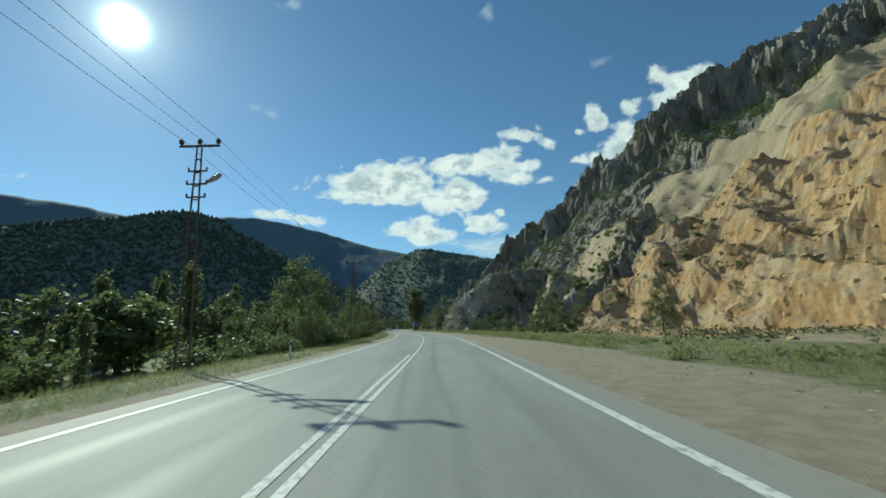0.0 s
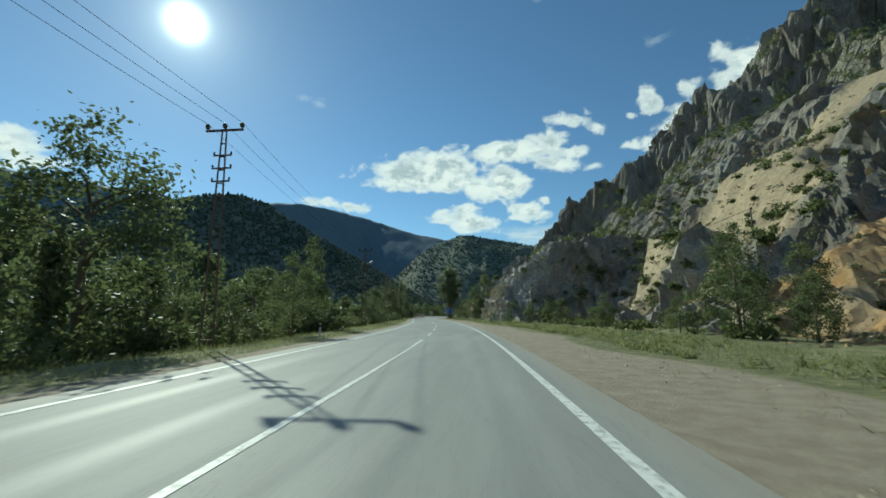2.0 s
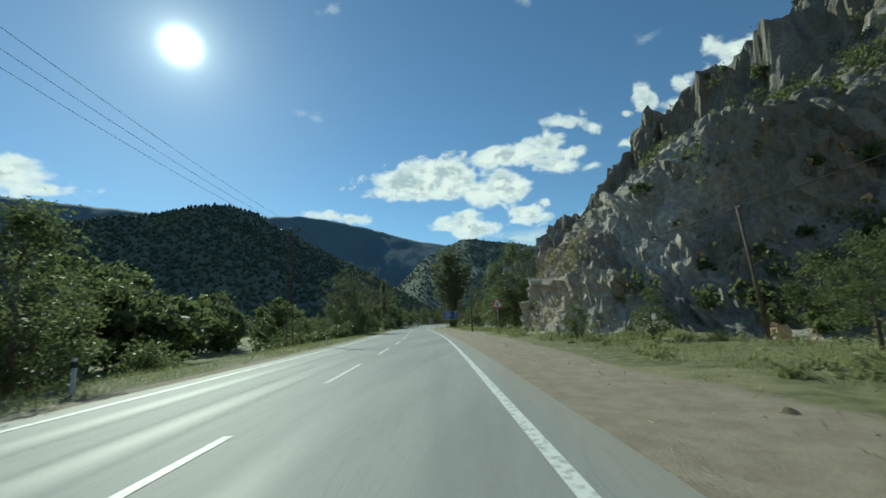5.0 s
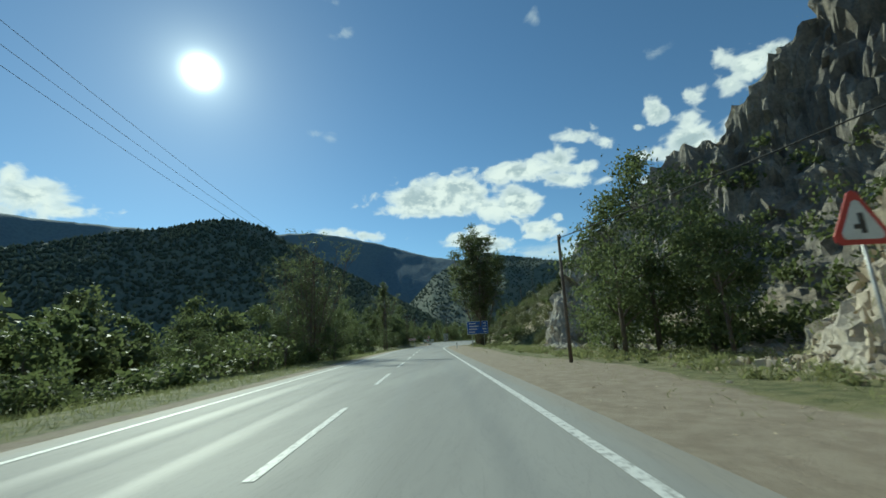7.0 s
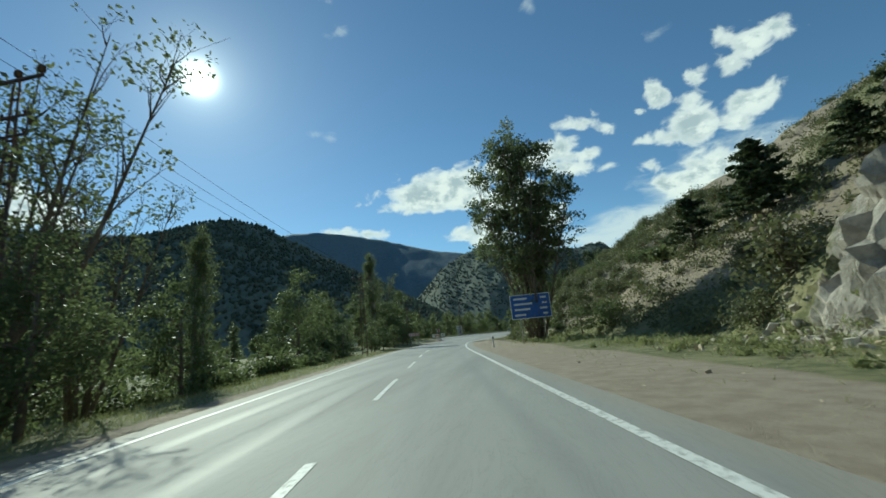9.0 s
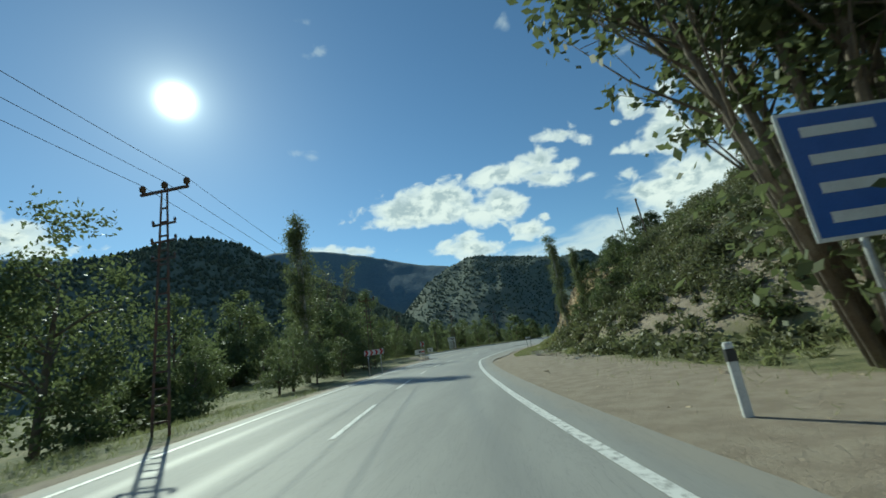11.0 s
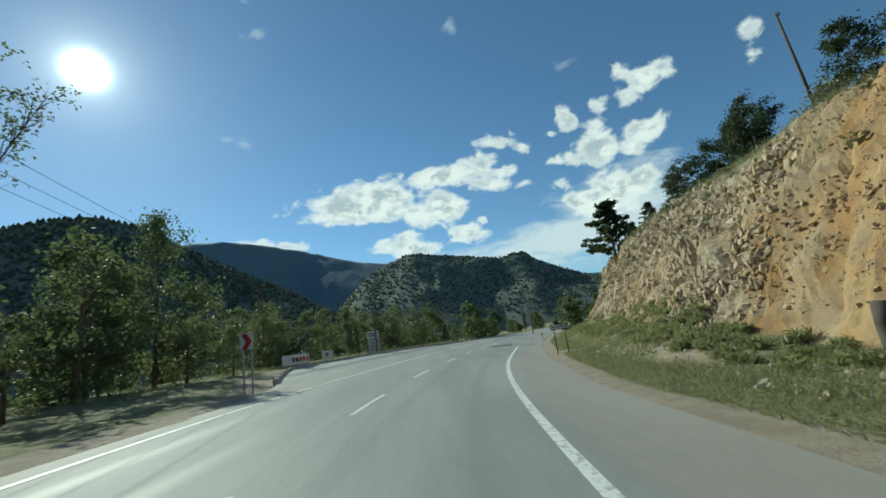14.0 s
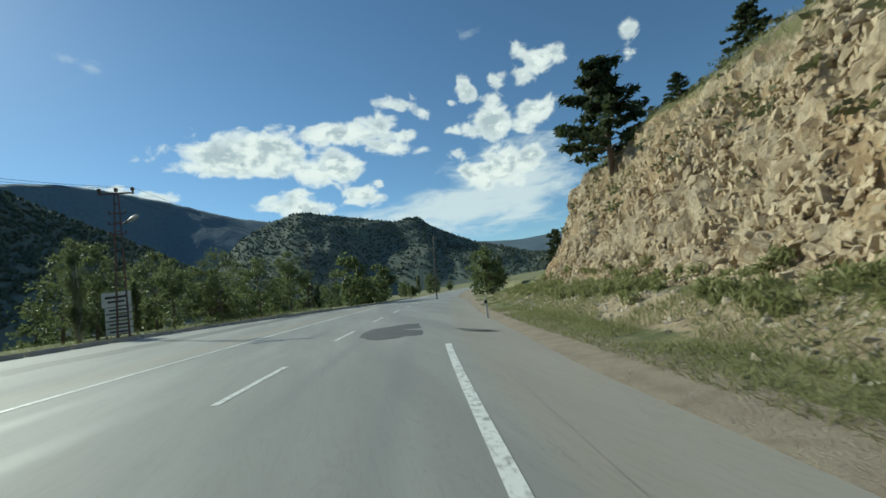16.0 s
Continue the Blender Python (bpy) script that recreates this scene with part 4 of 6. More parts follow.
def tree(kind, seed, label, category="tree", dense=1.0, fine=1.0, leaf=None):
    """A tree at the origin: a trunk with limbs, and a crown of clumps of leaves. Heights: round 9, poplar 16, sparse 14, willow 7, pine 7, bush 2 m."""
    rng = np.random.default_rng(seed)
    root = new({"pine": "pine_tree", "poplar": "poplar_tree", "bush": "bush", "shrub": "shrub"}.get(kind, "tree"))
    bars, clumps = [], []
    if kind in ("round", "willow"):
        h = 9.0 if kind == "round" else 7.0
        lean = rng.uniform(-0.4, 0.4, 2)
        stems = [(0, 0)] if kind == "round" else [(0, 0), (0.25, 0.1), (-0.2, 0.2)]
        for sx, sy in stems:
            top = np.array([lean[0] + sx * 4, lean[1] + sy * 4, h * 0.72])
            pts = [np.array([sx, sy, -0.3]), np.array([sx + lean[0] * 0.3, sy + lean[1] * 0.3, h * 0.25]), top * 0.75 + np.array([0, 0, 0.3]), top]
            bars.append(tube(pts, [0.17, 0.14, 0.08, 0.03], 7))
            for k in range(11):
                t = rng.uniform(0.25, 1.0)
                base = pts[0] * (1 - t) + top * t
                q = rng.uniform(0, 6.283)
                reach = (1.1 + 2.2 * math.sin(math.pi * min(1, t * 0.85 + 0.1))) * rng.uniform(0.6, 1.15)
                end = base + np.array([math.cos(q) * reach, math.sin(q) * reach, rng.uniform(0.3, 1.8)])
                mid = (base + end) / 2 + np.array([0, 0, 0.25])
                bars.append(tube([base, mid, end], [0.06, 0.04, 0.012], 5))
                clumps += [(end, 0.85), (mid * 0.5 + end * 0.5 + rng.normal(0, 0.3, 3), 0.7)]
        for k in range(34):
            q, r, zz = rng.uniform(0, 6.283), rng.uniform(0.2, 1) ** 0.6, rng.uniform(0.08, 1.0)
            w = 2.7 * math.sin(math.pi * min(0.97, zz * 0.82 + 0.14)) ** 0.8
            clumps.append((np.array([math.cos(q) * r * w + lean[0] * zz, math.sin(q) * r * w + lean[1] * zz, zz * h]), rng.uniform(0.5, 0.95)))
        per, size = 78, 0.19
        mat = M_LEAF
    elif kind == "poplar":
        h = 16.0
        for s in range(3):
            bx, by = rng.uniform(-0.32, 0.32, 2)
            tx, ty = bx * 1.7 + rng.uniform(-0.35, 0.35), by * 1.7 + rng.uniform(-0.35, 0.35)
            hh = h * rng.uniform(0.82, 1.0)
            bars.append(tube([(bx, by, -0.3), (bx * 1.4, by * 1.4, hh * 0.4), (tx, ty, hh)], [0.2, 0.14, 0.02], 7))
            for k in range(34):
                t = rng.uniform(0.07, 1.0)
                q = rng.uniform(0, 6.283)
                base = np.array([bx + (tx - bx) * t, by + (ty - by) * t, hh * t])
                reach = (0.45 + 0.75 * math.sin(math.pi * min(1, 0.2 + t * 0.75))) * rng.uniform(0.6, 1.2)
                end = base + np.array([math.cos(q) * reach, math.sin(q) * reach, reach * rng.uniform(1.0, 2.2)])
                bars.append(tube([base, end], [0.04, 0.01], 4))
                clumps += [(end, 0.6), ((base + end) / 2, 0.55)]
        per, size, mat = 40, 0.17, M_POPLAR
    elif kind == "sparse":
        h = 13.0
        stems = 8 if dense < 2 else 13
        for s in range(stems):
            q, lean_out = 6.283 * s / stems + rng.uniform(-0.3, 0.3), rng.uniform(0.12, 0.5) if dense < 2 else 0.02 + 0.46 * ((s * 5) % stems) / stems
            hh = h * rng.uniform(0.78, 1.0) * (1 - 0.18 * lean_out) if dense < 2 else h * (1.03 - 0.75 * lean_out)
            end = np.array([math.cos(q) * lean_out * hh * 0.75, math.sin(q) * lean_out * hh * 0.75, hh])
            low = np.array([math.cos(q) * 0.25, math.sin(q) * 0.25, -0.3])
            mid = low * 0.55 + end * 0.45 - np.array([end[0], end[1], 0]) * 0.1 + rng.normal(0, 0.15, 3)
            bars.append(tube([low, mid, end], [0.11 if dense < 2 else 0.075, 0.065 if dense < 2 else 0.05, 0.01], 6))
            for k in range(20):
                t = rng.uniform(0.25, 0.97)
                base = (low * (1 - t / 0.45) + mid * t / 0.45) if t < 0.45 else (mid * (1 - (t - 0.45) / 0.55) + end * (t - 0.45) / 0.55)
                qq, long = rng.uniform(0, 6.283), rng.uniform(0.9, 2.3) * (1.1 - 0.6 * t)
                out = base + np.array([math.cos(qq) * 0.62 + math.cos(q) * 0.3, math.sin(qq) * 0.62 + math.sin(q) * 0.3, 1.25]) * long
                bars.append(tube([base, (base + out) / 2 + rng.normal(0, 0.06, 3), out], [0.028, 0.016, 0.005], 4))
                for j in range(3):
                    tw = base + (out - base) * rng.uniform(0.3, 0.95)
                    tip = tw + np.array([rng.normal(0, 0.35), rng.normal(0, 0.35), rng.uniform(0.2, 0.8)])
                    bars.append(tube([tw, tip], [0.010, 0.004], 3))
                    if rng.random() < 0.75:
                        clumps.append((tip, 0.3))
                clumps.append((out, 0.34))
        for k in range(46):
            q, r = rng.uniform(0, 6.283), rng.uniform(0.2, 2.6 if dense < 2 else 0.9)
            clumps.append((np.array([math.cos(q) * r, math.sin(q) * r, rng.uniform(0.3, 5.0) if dense < 2 else rng.uniform(1.0, 5.5)]), 0.95 if dense < 2 else 0.7))
        per, size, mat = 13, 0.13, M_POPLAR
    elif kind == "pine":
        h = 7.0
        bars.append(tube([(0, 0, -0.3), (0.1, 0.05, h * 0.5), (0.0, 0.1, h)], [0.16, 0.1, 0.02], 7))
        for k in range(46):
            t = 0.14 + 0.86 * k / 46
            q = k * 2.4 + rng.uniform(-0.4, 0.4)
            reach = (2.6 * (1 - t) ** 0.7 + 0.3) * rng.uniform(0.45, 1.2)
            base = np.array([0.1 * t, 0.05, h * t])
            end = base + np.array([math.cos(q) * reach, math.sin(q) * reach, reach * rng.uniform(-0.05, 0.35)])
            bars.append(tube([base, (base + end) / 2 - np.array([0, 0, 0.06]), end], [0.035, 0.025, 0.008], 4))
            for j in range(3):
                clumps.append((base + (end - base) * (0.5 + 0.25 * j), 0.27))
        per, size, mat = 26, 0.20, M_PINE
    else:
        h = 2.0
        for s in range(12):
            q, out = rng.uniform(0, 6.283), rng.uniform(0.2, 1.15)
            end = np.array([math.cos(q) * out, math.sin(q) * out, h * rng.uniform(0.45, 0.95) * (1 - 0.28 * out)])
            bars.append(tube([(end[0] * 0.15, end[1] * 0.15, -0.2), end * np.array([0.6, 0.6, 0.6]), end], [0.03, 0.02, 0.006], 4))
            clumps += [(end, 0.5), (end * np.array([0.75, 0.75, 0.6]), 0.5)]
        for k in range(10):
            q, r = rng.uniform(0, 6.283), rng.uniform(0.3, 1.25)
            clumps.append((np.array([math.cos(q) * r, math.sin(q) * r, rng.uniform(0.1, 0.7)]), 0.45))
        per, size, mat = 34, 0.15, (M_SHRUB if kind == "bush" else M_GREY_SHRUB)
    mat = leaf or mat
    per, size = int(per * dense), size / math.sqrt(dense) * fine
    pts = np.concatenate([np.asarray(c)[None] + rng.normal(0, 1, (per, 3)) * np.array([1, 1, 0.75]) * r * 0.55 for c, r in clumps])
    v, f = gather(bars)
    piece("trunk", mesh_of("trunk", v, f, M_PALE_BARK if kind == "poplar" else M_BARK, True), root)
    lv, _ = leaves(pts, size, rng, aspect=2.6 if kind == "pine" else 1.8)
    piece("crown", fast_mesh("crown", lv, None, mat), root)
    return tagged(root, label, category)


def set_at(ob, x, y, scale=1.0, turn=0.0, sink=0.1, wide=1.0):
    z = land_height(x, y) - sink
    ob.matrix_basis = pose(x, y, z, 0, 0, turn) @ Matrix.Diagonal((scale * wide, scale * wide, scale, 1))


def copy_at(ob, x, y, scale=1.0, turn=0.0, sink=0.1, wide=1.0):
    c = copy_thing(ob, Matrix())
    set_at(c, x, y, scale, turn, sink, wide)
    return c


def beside(y, d):
    """x, y of a place d metres to the right of the centre line."""
    wx, wy = road_way(y)
    return float(road_x(y) + d * wy), float(y - d * wx)


# ---- trees and bushes ----
rng = np.random.default_rng(7)
ROUND = [tree("round", 20 + k, "leafy green roadside tree with an uneven rounded crown", dense=0.9, fine=0.8) for k in range(4)]
DARK = [tree("round", 230 + k, "dark dense rounded tree on the rim of the rock cut", dense=1.1, fine=1.0, leaf=M_PINE) for k in range(2)]
NEAR = [tree("round", 200 + k, "leafy green roadside tree with an uneven rounded crown", dense=1.7, fine=0.8) for k in range(3)]
FAR_ROUND = [tree("round", 30 + k, "leafy green tree on the valley floor", dense=0.26) for k in range(3)]
FAR_BUSH = [tree("bush", 140 + k, "dark green scrub bush on the slope", "bush", dense=0.45) for k in range(3)]
WILLOW = [tree("willow", 40 + k, "grey-green bushy willow with several stems on the valley floor", dense=0.2) for k in range(3)]
BIG = [tree("sparse", 261, "tall spreading poplar behind the blue sign", dense=2.5, fine=1.25, leaf=M_POPLAR)]
POPLAR = [tree("poplar", 60 + k, "tall slender poplar with dry-green upright branches", dense=1.8, fine=0.8) for k in range(3)]
FAR_POPLAR = [tree("poplar", 160 + k, "slender poplar on the valley floor", dense=0.22) for k in range(3)]
SPARSE = [tree("sparse", 80 + k, "tall thin-crowned tree with bare pale upright branches", dense=0.8, fine=0.62) for k in range(2)]
PINE = [tree("pine", 90 + k, "dark green pine on the rocky bank above the road", dense=1.2) for k in range(2)]
BUSH = [tree("bush", 100 + k, "low bright green bush on the grassy verge", "bush", dense=0.95, fine=0.72) for k in range(4)]
SHRUB = [tree("shrub", 120 + k, "dry grey-green shrub on the stony slope", "bush", dense=0.95, fine=0.7) for k in range(3)]
STOCK = BIG + DARK + ROUND + NEAR + FAR_ROUND + FAR_POPLAR + FAR_BUSH + WILLOW + POPLAR + SPARSE + PINE + BUSH + SHRUB
used = set()
PLAIN = {ob.name: ob["label"] for ob in STOCK}


def plant(stock, x, y, scale=1.0, wide=1.0, label="", group="", sink=0.1):
    base = stock[int(rng.integers(len(stock)))]
    turn = float(rng.uniform(0, 360))
    if base.name in used:
        ob = copy_at(base, x, y, scale, turn, sink, wide)
    else:
        used.add(base.name)
        ob = base
        set_at(ob, x, y, scale, turn, sink, wide)
    ob["label"] = label or PLAIN[base.name]
    if group:
        ob["group"] = group
    return ob


# single trees that stand out: stock, x, y, scale, width, label
SINGLE = [
    (NEAR, -17.5, 51.7, 1.32, 1.05, "broad dense leafy tree behind the grassy verge"),
    (ROUND, -12.8, 41, 0.5, 1.2, ""), (ROUND, -18.5, 38, 0.55, 1.2, ""),
    (ROUND, -20, 61, 0.9, 0.85, ""), (NEAR, -12.2, 61.5, 0.62, 0.85, "young bright green tree on the valley side of the road"), (ROUND, -13.5, 57, 0.4, 1.3, ""),
    (ROUND, -17, 75, 1.1, 0.62, ""), (ROUND, -20.5, 71, 0.85, 0.8, ""), (POPLAR, -27, 88, 0.5, 1.3, ""), (NEAR, -16.5, 98, 0.62, 1.2, "dark dense tree beside the grassy verge"), (ROUND, -19.5, 101, 0.6, 1.1, ""),
    (NEAR, 20.8, 39.6, 0.56, 0.95, "lone tree with a crooked trunk below the orange scar"),
    (NEAR, 14.9, 60.2, 0.72, 0.85, "spreading tree with grey stems at the foot of the slope"), (ROUND, 17, 63.5, 0.5, 0.9, ""), (ROUND, 16.2, 56.5, 0.36, 1.1, ""), (ROUND, 19.5, 61, 0.42, 1.1, ""), (ROUND, 22, 65, 0.4, 1.1, ""), (ROUND, 14.2, 66, 0.3, 1.2, ""), (ROUND, 18.5, 68.5, 0.34, 1.1, ""),
    (NEAR, 7.3, 100, 0.36, 1.1, "round dark bush-like tree at the foot of the crags"), (NEAR, 13.2, 105.5, 0.42, 1.2, "broad dark tree at the foot of the crags"), (ROUND, 11.2, 107, 0.36, 1.1, ""), (ROUND, 10.3, 93, 0.22, 1.2, ""),
    (ROUND, 4.6, 108.5, 0.28, 1.2, ""), (ROUND, 1.8, 112, 0.22, 1.3, ""), (ROUND, 17.5, 104, 0.3, 1.2, ""), (NEAR, 11.4, 74, 0.36, 1.1, "round green bush-like tree on the stony slope"),
    (NEAR, -2.0, 143.5, 0.98, 0.85, "large dark leafy tree against the rock face"), (NEAR, 0.4, 145.5, 1.32, 0.8, "large dark leafy tree against the rock face"), (NEAR, 2.8, 144.5, 1.1, 0.85, ""),
    (NEAR, -1.5, 147.5, 0.75, 1.0, ""), (ROUND, 1.8, 140.5, 0.7, 0.9, ""), (ROUND, 0.5, 151, 0.6, 1.0, ""),
    (SPARSE, -27.4, 159.5, 1.02, 1.1, "tall half-bare tree with fanned upright branches"), (SPARSE, -30.2, 161, 0.92, 1.1, ""), (SPARSE, -28.5, 163, 0.7, 1.0, ""),
    (NEAR, -26.2, 152.5, 0.6, 1.1, ""), (NEAR, -29.5, 154, 0.7, 1.1, ""), (NEAR, -24.5, 158.5, 0.5, 1.1, ""), (NEAR, -32.5, 150, 0.65, 1.2, ""),
    (BIG, -12.1, 187.4, 1.45, 1.06, "tall spreading poplar behind the blue sign"), (ROUND, -8.5, 187, 0.3, 1.2, ""),
    (NEAR, -38.5, 195.5, 1.3, 0.95, "tall leafy tree with an open crown behind the verge"), (POPLAR, -31.5, 172, 0.6, 0.9, ""), (ROUND, -29, 168, 0.62, 0.9, ""),
    (ROUND, -8.6, 214, 0.42, 0.9, ""), (ROUND, -7.4, 214.8, 0.4, 0.9, ""), (ROUND, -6.2, 215.6, 0.36, 1.0, ""),
    (POPLAR, -36.0, 215.2, 1.0, 0.95, "tall poplar with silvery leaves lit from behind"), (NEAR, -35, 222, 0.62, 1.2, ""), (NEAR, -38, 229, 0.8, 1.1, ""), (NEAR, -34, 209, 0.5, 1.3, ""),
    (ROUND, -44, 222, 0.6, 1.0, ""), (SPARSE, -41.5, 232.8, 1.15, 1.05, "tall open-crowned tree with thin spreading branches"), (NEAR, -40.2, 246.5, 1.3, 0.8, ""), (ROUND, -41, 243, 0.6, 1.1, ""), (ROUND, -48, 250, 0.75, 1.1, ""), (ROUND, -40, 205, 0.9, 0.9, ""),
    (ROUND, -42, 231, 1.15, 1.0, ""), (ROUND, -47, 237, 1.2, 1.0, ""), (ROUND, -39, 239, 0.95, 1.0, ""), (ROUND, -51, 229, 1.25, 1.0, ""), (ROUND, -45, 247, 1.1, 1.0, ""), (ROUND, -37.5, 226, 0.9, 1.1, ""),
    (POPLAR, -13.4, 213.0, 0.47, 0.85, "young poplar with a pale trunk on the bank"), (POPLAR, -11.9, 213.2, 0.36, 0.9, ""), (ROUND, -11.0, 212.5, 0.4, 0.9, ""), (ROUND, -9.4, 213.5, 0.36, 0.9, ""), 
    (ROUND, -12.9, 209.5, 0.2, 1.3, ""), (ROUND, -11.6, 207.5, 0.24, 1.2, ""), (ROUND, -10.6, 209.5, 0.3, 1.1, ""),
    (ROUND, -33.4, 206, 0.4, 1.3, ""), (ROUND, -33.8, 212.5, 0.36, 1.4, ""), (ROUND, -33.6, 217.5, 0.4, 1.3, ""), (NEAR, -35.5, 201, 0.5, 1.2, ""), (ROUND, -32.6, 222, 0.25, 1.5, ""),
    (ROUND, -34.6, 226.5, 0.32, 1.4, ""), (ROUND, -36.2, 233, 0.4, 1.3, ""), (ROUND, -37.8, 246, 0.5, 1.2, ""), (ROUND, -36.8, 250, 0.45, 1.3, ""), (ROUND, -37, 257, 0.6, 1.1, ""), (ROUND, -39.5, 262, 0.75, 1.0, ""),
    (ROUND, -36.5, 267, 0.65, 1.0, ""), (POPLAR, -33.6, 276, 0.42, 1.1, ""), (ROUND, -34.8, 281, 0.8, 0.9, ""), (ROUND, -31.2, 286, 0.7, 1.0, ""), (ROUND, -28.4, 291, 0.85, 1.0, ""), (ROUND, -25.5, 297, 0.8, 1.0, ""),
    (ROUND, -22.5, 303, 0.9, 1.0, ""), (ROUND, -42, 272, 0.9, 1.0, ""), (ROUND, -45, 264, 0.9, 1.0, ""), (ROUND, -40, 287, 0.9, 1.0, ""), (ROUND, -36, 296, 0.95, 1.0, ""), (ROUND, -50, 280, 1.0, 1.0, ""), (ROUND, -30, 308, 0.9, 1.0, ""),
    (PINE, -0.3, 264.0, 1.05, 1.2, "open-crowned dark pine leaning over the end of the rock cut"), (PINE, -0.8, 258, 0.2, 1.3, ""), (PINE, 2.5, 276, 0.5, 1.0, ""),
    (DARK, 0.0, 250, 0.4, 1.2, ""), (DARK, 0.7, 251.8, 0.34, 1.2, ""), (DARK, 0.8, 247.5, 0.4, 1.2, ""), (DARK, -0.4, 241.6, 0.46, 1.15, ""), (DARK, 0.6, 243.4, 0.46, 1.15, ""), (DARK, 2.6, 237.3, 0.48, 1.1, ""), (DARK, 3.6, 235.4, 0.42, 1.1, ""), (DARK, 1.4, 245.4, 0.4, 1.1, ""), (PINE, -0.7, 254.4, 0.3, 1.3, ""),
    (DARK, 2.2, 232.5, 0.34, 1.1, ""), (ROUND, 3.0, 228, 0.3, 1.0, ""),
    (PINE, 1.5, 187, 0.6, 1.4, "dark round-topped pine on the slope"), (PINE, 5.5, 184, 0.7, 1.4, ""), (PINE, 3.2, 181, 0.6, 1.4, ""), (PINE, 10.5, 176, 0.75, 1.3, ""), (PINE, 8, 178, 0.5, 1.4, ""),
]
for stock, x, y, sc, wd, lab in SINGLE:
    plant(stock, x, y, sc, wd, lab)
# tall woods behind the verge bushes
PALE_WOODS = [tree("round", 330 + k, "tall grey-green valley tree behind the verge bushes", dense=0.5, leaf=M_POPLAR) for k in range(2)]
for base in PALE_WOODS:
    PLAIN[base.name] = base["label"]
STOCK += PALE_WOODS
for k in range(76):
    y = float(rng.uniform(20, 182))
    x, yy = beside(y, -float(rng.uniform(24, 52)) - (14 if y < 62 else 0))
    plant((PALE_WOODS, FAR_ROUND, WILLOW, FAR_POPLAR)[int(rng.choice(4, p=(0.4, 0.3, 0.2, 0.1)))], x, yy, float(rng.uniform(0.8, 1.25)) * (0.62 if y < 62 else 1.0), float(rng.uniform(0.85, 1.15)), group="valley trees")
# belts of trees and bushes on the valley side
for k in range(140):
    y = float(rng.uniform(-12, 340))
    far = rng.random()
    d = -13.5 - 62 * far**1.4
    if 204 < y < 300 and d > -22:
        d -= 12
    x, yy = beside(y, d)
    pick = rng.random()
    small = 0.62 if d > -24 else 0.85
    if pick < 0.5:
        plant(FAR_ROUND if d < -17 else ROUND, x, yy, small * float(rng.uniform(0.55, 0.95)), float(rng.uniform(0.9, 1.25)), group="valley trees")
    elif pick < 0.82:
        plant(WILLOW, x, yy, small * float(rng.uniform(0.7, 1.1)), float(rng.uniform(1.0, 1.35)), group="valley trees")
    else:
        plant(FAR_POPLAR, x, yy, float(rng.uniform(0.4, 0.7)) * (1.0 if d < -28 else 0.55), 1.1, group="valley trees")
for k in range(70):
    y = float(rng.uniform(4, 204))
    x, yy = beside(y, -float(rng.uniform(9.6, 15)))
    plant(BUSH, x, yy, float(rng.uniform(0.7, 1.5)), float(rng.uniform(0.9, 1.4)), group="verge bushes")
# shrubs on the right-hand slopes
count = 0
while count < 190:
    y = float(rng.uniform(18, 300) if rng.random() < 0.6 else rng.uniform(192, 226))
    d = float(rng.uniform(12.5, 75 if y < 165 else 34))
    x, yy = beside(y, d)
    z, sh, dd, up = (q for q in land(np.array([x]), np.array([yy])))
    if sh["scar"][0] > 0.3 or up[0] < 0.3 or (y < 112 and d < 17) or (y < 60 and d < 30) or (y > 213 and up[0] < 9) or (100 < y < 136 and d < 34) or (70 < y < 100 and d < 26 and rng.random() < 0.8):
        continue
    if sh["rock"][0] > 0.55 and rng.random() < 0.7:
        continue
    dense = y > 166 or rng.random() < 0.75
    if not dense:
        continue
    count += 1
    sc = float(rng.uniform(0.6, 1.5)) * (0.62 if y > 190 else 1.0)
    plant((BUSH if rng.random() < (0.3 if y < 190 else 0.1) else SHRUB) if d < 18 or y > 190 else (FAR_BUSH if rng.random() < 0.6 else SHRUB), x, yy, sc, 1.15, "", "slope shrubs")
# scrub that nobody could count: under the crags, and on the brown slope before the bend
rc = np.random.default_rng(91)
count, scrub_pts = 0, []
while count < 470:
    t = float(rc.uniform(0.2, 0.72))
    k = t * (len(CREST) - 1)
    i = int(k)
    a, b = CREST[i], CREST[min(i + 1, len(CREST) - 1)]
    x, y = a[:2] + (b[:2] - a[:2]) * (k - i)
    nx, ny = -(b[1] - a[1]), b[0] - a[0]
    n = math.hypot(nx, ny)
    off = float(rc.uniform(9, 21) if rc.random() < 0.85 else rc.uniform(-3, 6))
    x, y = float(x - off * nx / n + rc.normal(0, 3)), float(y - off * ny / n + rc.normal(0, 3))
    if y > 160 or x - float(road_x(y)) < 16:
        continue
    count += 1
    s = float(rc.uniform(1.1, 2.4)) * (0.55 if y > 112 else 1.0)
    z = land_height(x, y)
    scrub_pts.append(np.array([x, y, z + 0.45 * s]) + np.clip(rc.normal(0, 0.5, (85, 3)), -1.1, 1.1) * np.array([s * 1.25, s * 1.25, s * 0.85]))
for k in range(330):
    y = float(rc.uniform(58, 112))
    x, yy = beside(y, 17.5 + 36 * float(rc.random()) ** 1.1)
    if float(land(np.array([x]), np.array([yy]))[1]["scar"][0]) > 0.5 and rc.random() < 0.75:
        continue
    s = float(rc.uniform(0.2, 0.75))
    scrub_pts.append(np.array([x, yy, land_height(x, yy) + 0.4 * s]) + np.clip(rc.normal(0, 0.5, (90, 3)), -1.1, 1.1) * np.array([s * 1.2, s * 1.2, s * 0.9]))
